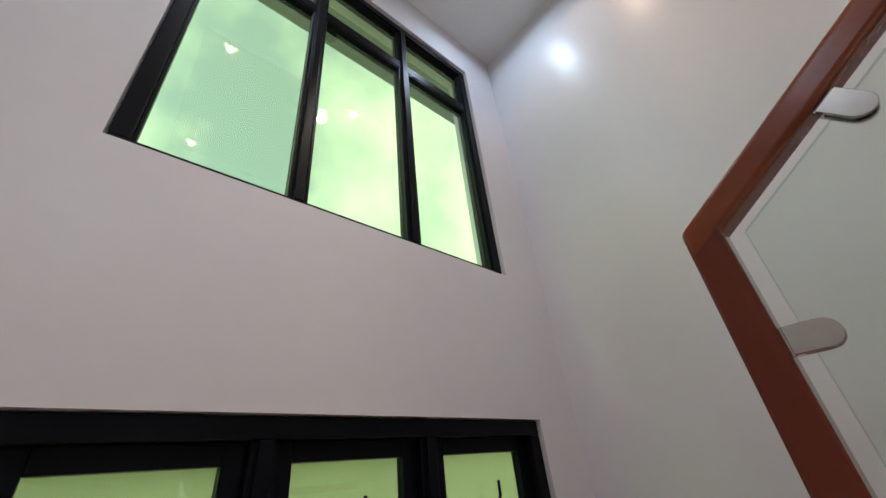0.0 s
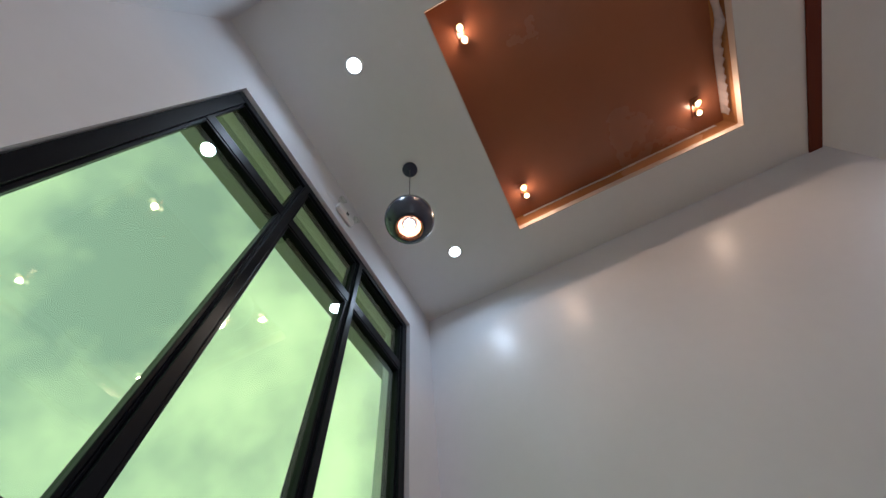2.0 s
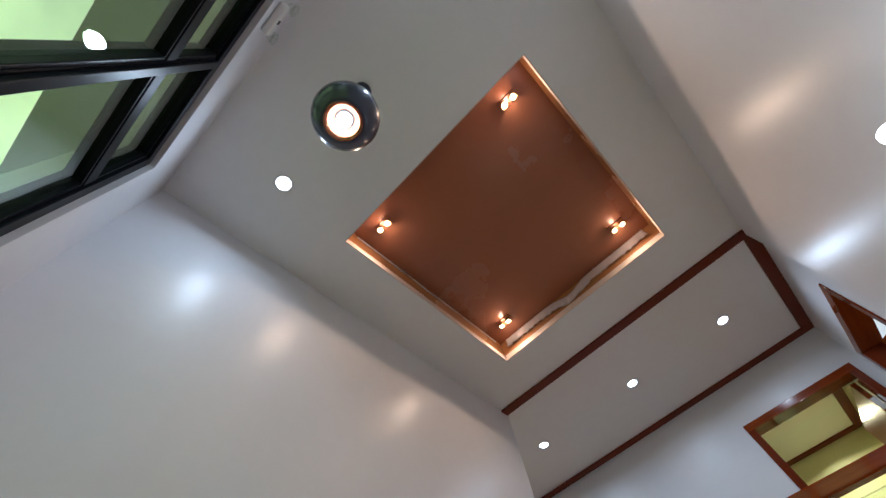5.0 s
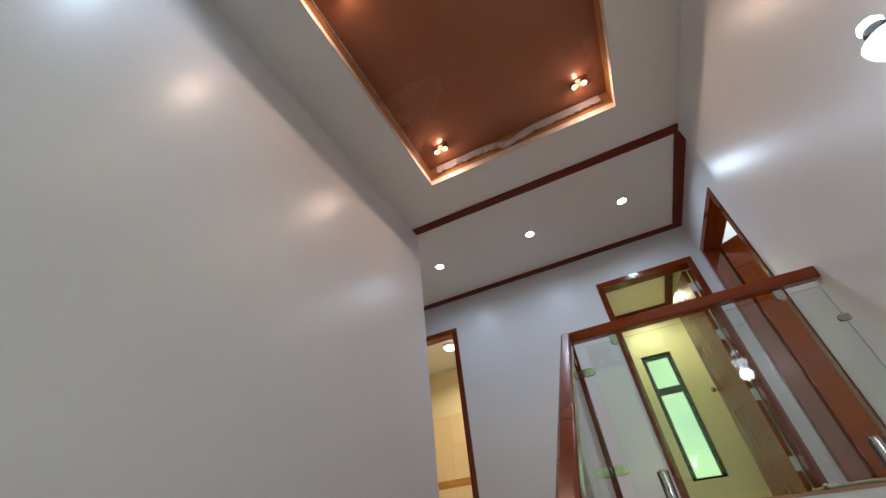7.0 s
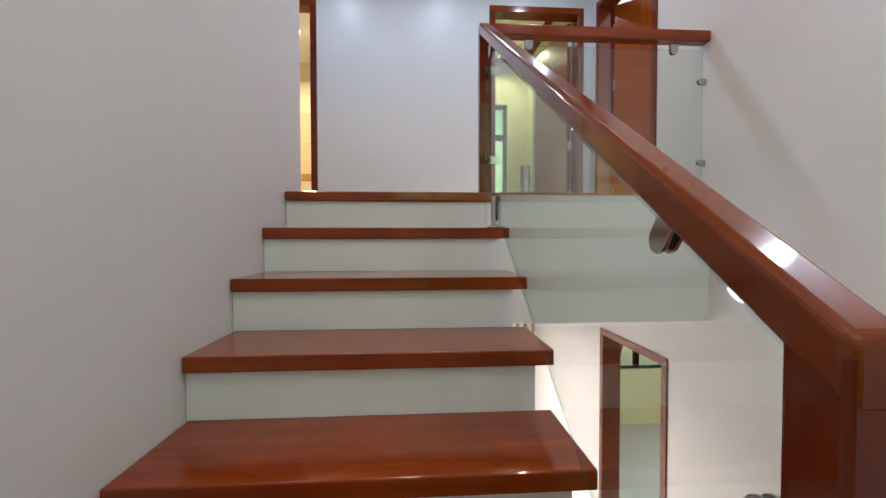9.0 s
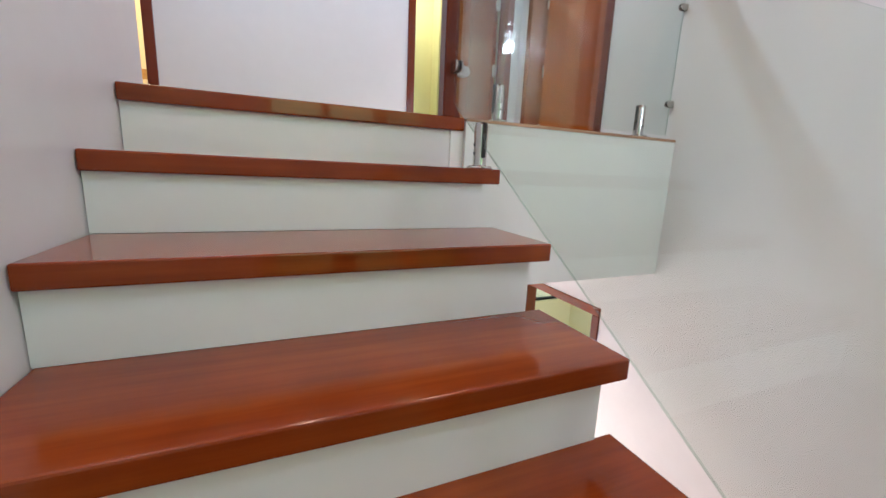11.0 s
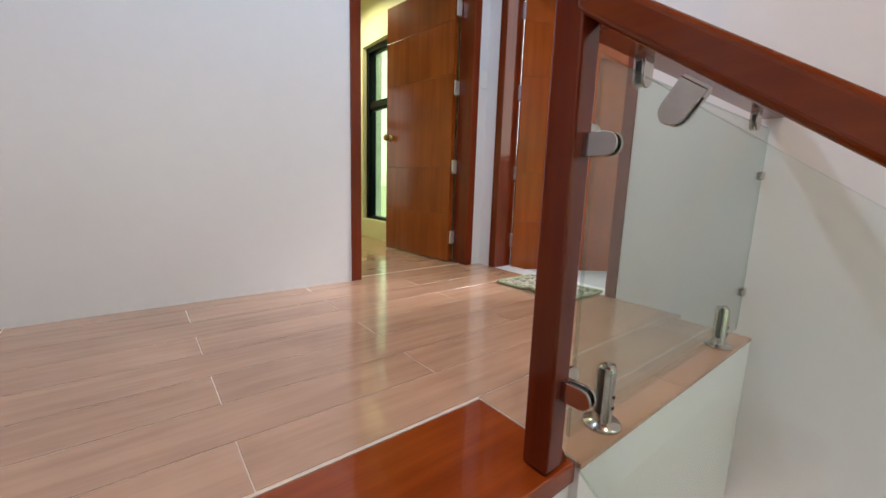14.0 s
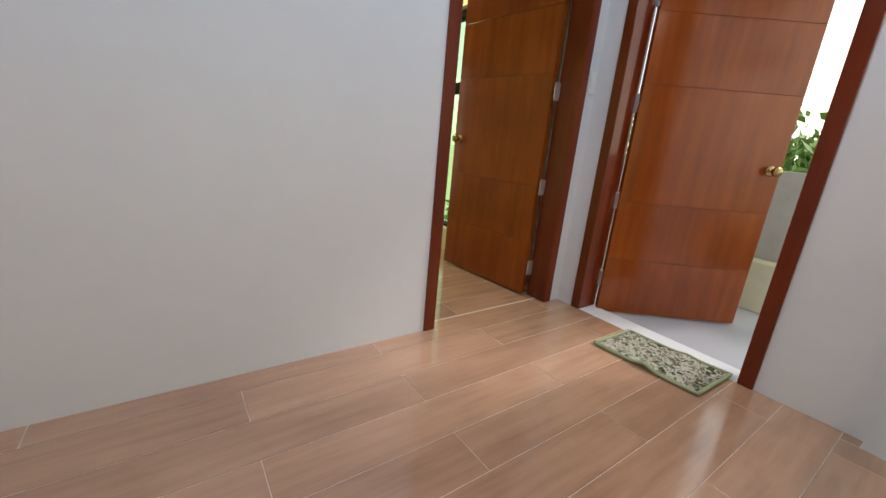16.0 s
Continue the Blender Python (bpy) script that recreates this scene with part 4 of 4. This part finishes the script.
part("cloth", bm, CLOTH, cur, "pale cream folded cloth")
part("rod", tube([(1.50, 3.415, GCEIL - 0.06), (2.46, 3.415, GCEIL - 0.06)], 0.012, 10), BLACK, cur, "dark curtain rod")
for x in (1.55, 2.40):
    part("bracket", box(x - 0.01, x + 0.01, 3.415, 3.50, GCEIL - 0.07, GCEIL - 0.05, bevel=0.002), BLACK, cur, "dark rod bracket")

# ---------------------------------------------------------------- outside
solid("ground", box(-400, 400, -400, 400, GROUND - 0.5, GROUND - 0.152), OUTER, "bare pale ground round the house", "ground")
solid("balcony_floor", box(HALL_R + 0.15, 4.1, -0.8, 2.84, -0.16, -0.03), BALCONY, "pale tiled balcony floor", "floor")
solid("threshold", box(HALL_R, HALL_R + 0.15, D3[0] + 0.062, D3[1] - 0.062, -0.06, -0.004), BALCONY, "pale tiled balcony threshold", "floor")
solid("balcony_parapet", box(3.95, 4.1, -0.8, 2.84, -0.029, 0.96, bevel=0.006), CONCRETE, "raw concrete balcony parapet", "parapet")
solid("balcony_kerb", box(3.80, 3.949, -0.8, 2.84, -0.029, 0.33, bevel=0.01), OUTER, "pale plastered kerb along the parapet", "kerb")
solid("eave", box(-0.6, 3.1, WIN_Y - 0.62, WIN_Y - 0.2, 2.38, 2.50), ROOF, "grey roof eave above the stairwell window", "eave")
LEAF, ln, ll, lb = material("leaf")
linfo = ln.new("ShaderNodeNewGeometry")
ll.new(ramp(ln, ll, linfo.outputs["Random Per Island"], [(0.0, (0.09, 0.17, 0.03)), (0.6, (0.15, 0.27, 0.06)), (1.0, (0.26, 0.34, 0.11))]), lb.inputs["Base Color"])
lb.inputs["Roughness"].default_value = 0.55
BARK = paint("bark", (0.13, 0.10, 0.07), 0.9, 0.8, 0.4)


def tree(x, y, height, spread, seed):
    r = random.Random(seed)
    t = thing("tree", (x, y, GROUND - 0.15), "broad leafy green tree outside the house", "tree", "trees outside")
    trunk = tube([(0.08 * math.sin(k * 0.8), 0.06 * math.cos(k), height * 0.62 * k / 8) for k in range(9)], 0.13, 10)
    part("trunk", trunk, BARK, t, "rough brown trunk", local=True)
    limbs = []
    for k in range(7):
        a, h = r.uniform(0, 6.28), height * r.uniform(0.35, 0.6)
        tip = Vector((math.cos(a) * spread * 0.7, math.sin(a) * spread * 0.7, h + height * r.uniform(0.12, 0.34)))
        limbs.append(tip)
        part("limb", tube([Vector((0, 0, h)).lerp(tip, q / 4) + Vector((0, 0, 0.1 * math.sin(q))) for q in range(5)], 0.045, 7), BARK, t, "forking limb", local=True)
    bm = bmesh.new()
    for _ in range(2600):
        c = r.choice(limbs) + Vector((r.gauss(0, spread * 0.26), r.gauss(0, spread * 0.26), r.gauss(0, height * 0.09)))
        s, q = r.uniform(0.07, 0.17), Euler((r.uniform(0, 6.3), r.uniform(0, 6.3), r.uniform(0, 6.3))).to_quaternion()
        bm.faces.new([bm.verts.new(c + q @ Vector(p) * s) for p in ((-1, 0, 0), (-0.2, 0.42, 0.1), (1, 0, 0.05), (-0.2, -0.42, 0.1))])
    part("crown", bm, LEAF, t, "loose green crown", local=True)


for k, (x, y, h, s) in enumerate(((4.3, 6.6, 2.6, 1.2), (5.8, 7.4, 3.0, 1.4), (8.2, 1.6, 5.0, 1.5), (9.6, 3.4, 5.4, 1.7), (10.5, 0.3, 4.8, 1.6), (8.8, -1.4, 4.6, 1.5), (12.0, 6.0, 5.6, 1.8), (9.4, 5.2, 5.0, 1.6))):
    tree(x, y, h, s, k + 3)
nb = thing("house", (1.2, -7.5, GROUND - 0.15), "pale neighbouring house with a grey ledge", "house")
part("wall", wall_mesh("y", -7.7, -7.4, -6.0, 8.0, GROUND - 0.15, -0.28, [(2.6, 3.8, -1.9, -0.7)]), OUTER, nb, "weathered pale wall")
part("roof", box(-6.2, 8.2, -9.0, -7.2, -0.28, -0.05, bevel=0.02), CONCRETE, nb, "grey concrete ledge and roof")
part("window", box(2.6, 3.8, -7.62, -7.56, -1.9, -0.7), BLACK, nb, "dark window")

# ---------------------------------------------------------------- plank tiles
ROW, LONG, GAP = 0.1858, 1.154, 0.0014


def lay(parent, x0, x1, y0, y1, y_ref):
    memo = {}
    k0, k1 = math.floor((y0 - y_ref) / ROW) - 1, math.ceil((y1 - y_ref) / ROW) + 1
    for k in range(k0, k1):
        a, b = max(y0, y_ref + k * ROW), min(y1, y_ref + (k + 1) * ROW)
        if b - a < 0.012:
            continue
        start = 0.602 if k % 2 == 1 else 0.602 + LONG / 2
        for n in range(-6, 6):
            c, d = max(x0, start + n * LONG), min(x1, start + (n + 1) * LONG)
            if d - c < 0.012:
                continue
            w, h = round(d - c - GAP * 2, 4), round(b - a - GAP * 2, 4)
            if (w, h) not in memo:
                memo[w, h] = mesh_of("plank", box(-w / 2, w / 2, -h / 2, h / 2, -0.001, 0.0, bevel=0.0004, seg=1), PLANK)
            ob = new("plank", memo[w, h])
            ob.parent = parent
            ob.location = Vector(((c + d) / 2, (a + b) / 2, 0)) - parent.location


hall_floor = thing("floor_hall", (0.5, 1.0, 0), "pinkish-brown wood-look plank tile floor", "floor", kind="structure")
lay(hall_floor, -1.6, HALL_R, 0.2974, FAR + 0.065, 1.598)
edge_floor = thing("floor_hall_edge", (1.8, 0.15, 0), "pinkish-brown wood-look plank tiles at the hall edge", "floor", kind="structure")
lay(edge_floor, WX + 0.002, RIGHT - 0.001, EDGE - 0.012, 0.2974, 1.598)
lay(edge_floor, RIGHT, HALL_R, JOG + 0.001, 0.2974, 1.598)
bed_floor = thing("floor_bedroom_planks", (1.5, 3.0, 0), "pinkish-brown wood-look plank tiles of the bedroom", "floor", kind="structure")
lay(bed_floor, 0.5, 2.449, FAR + 0.067, 3.779, 1.598)
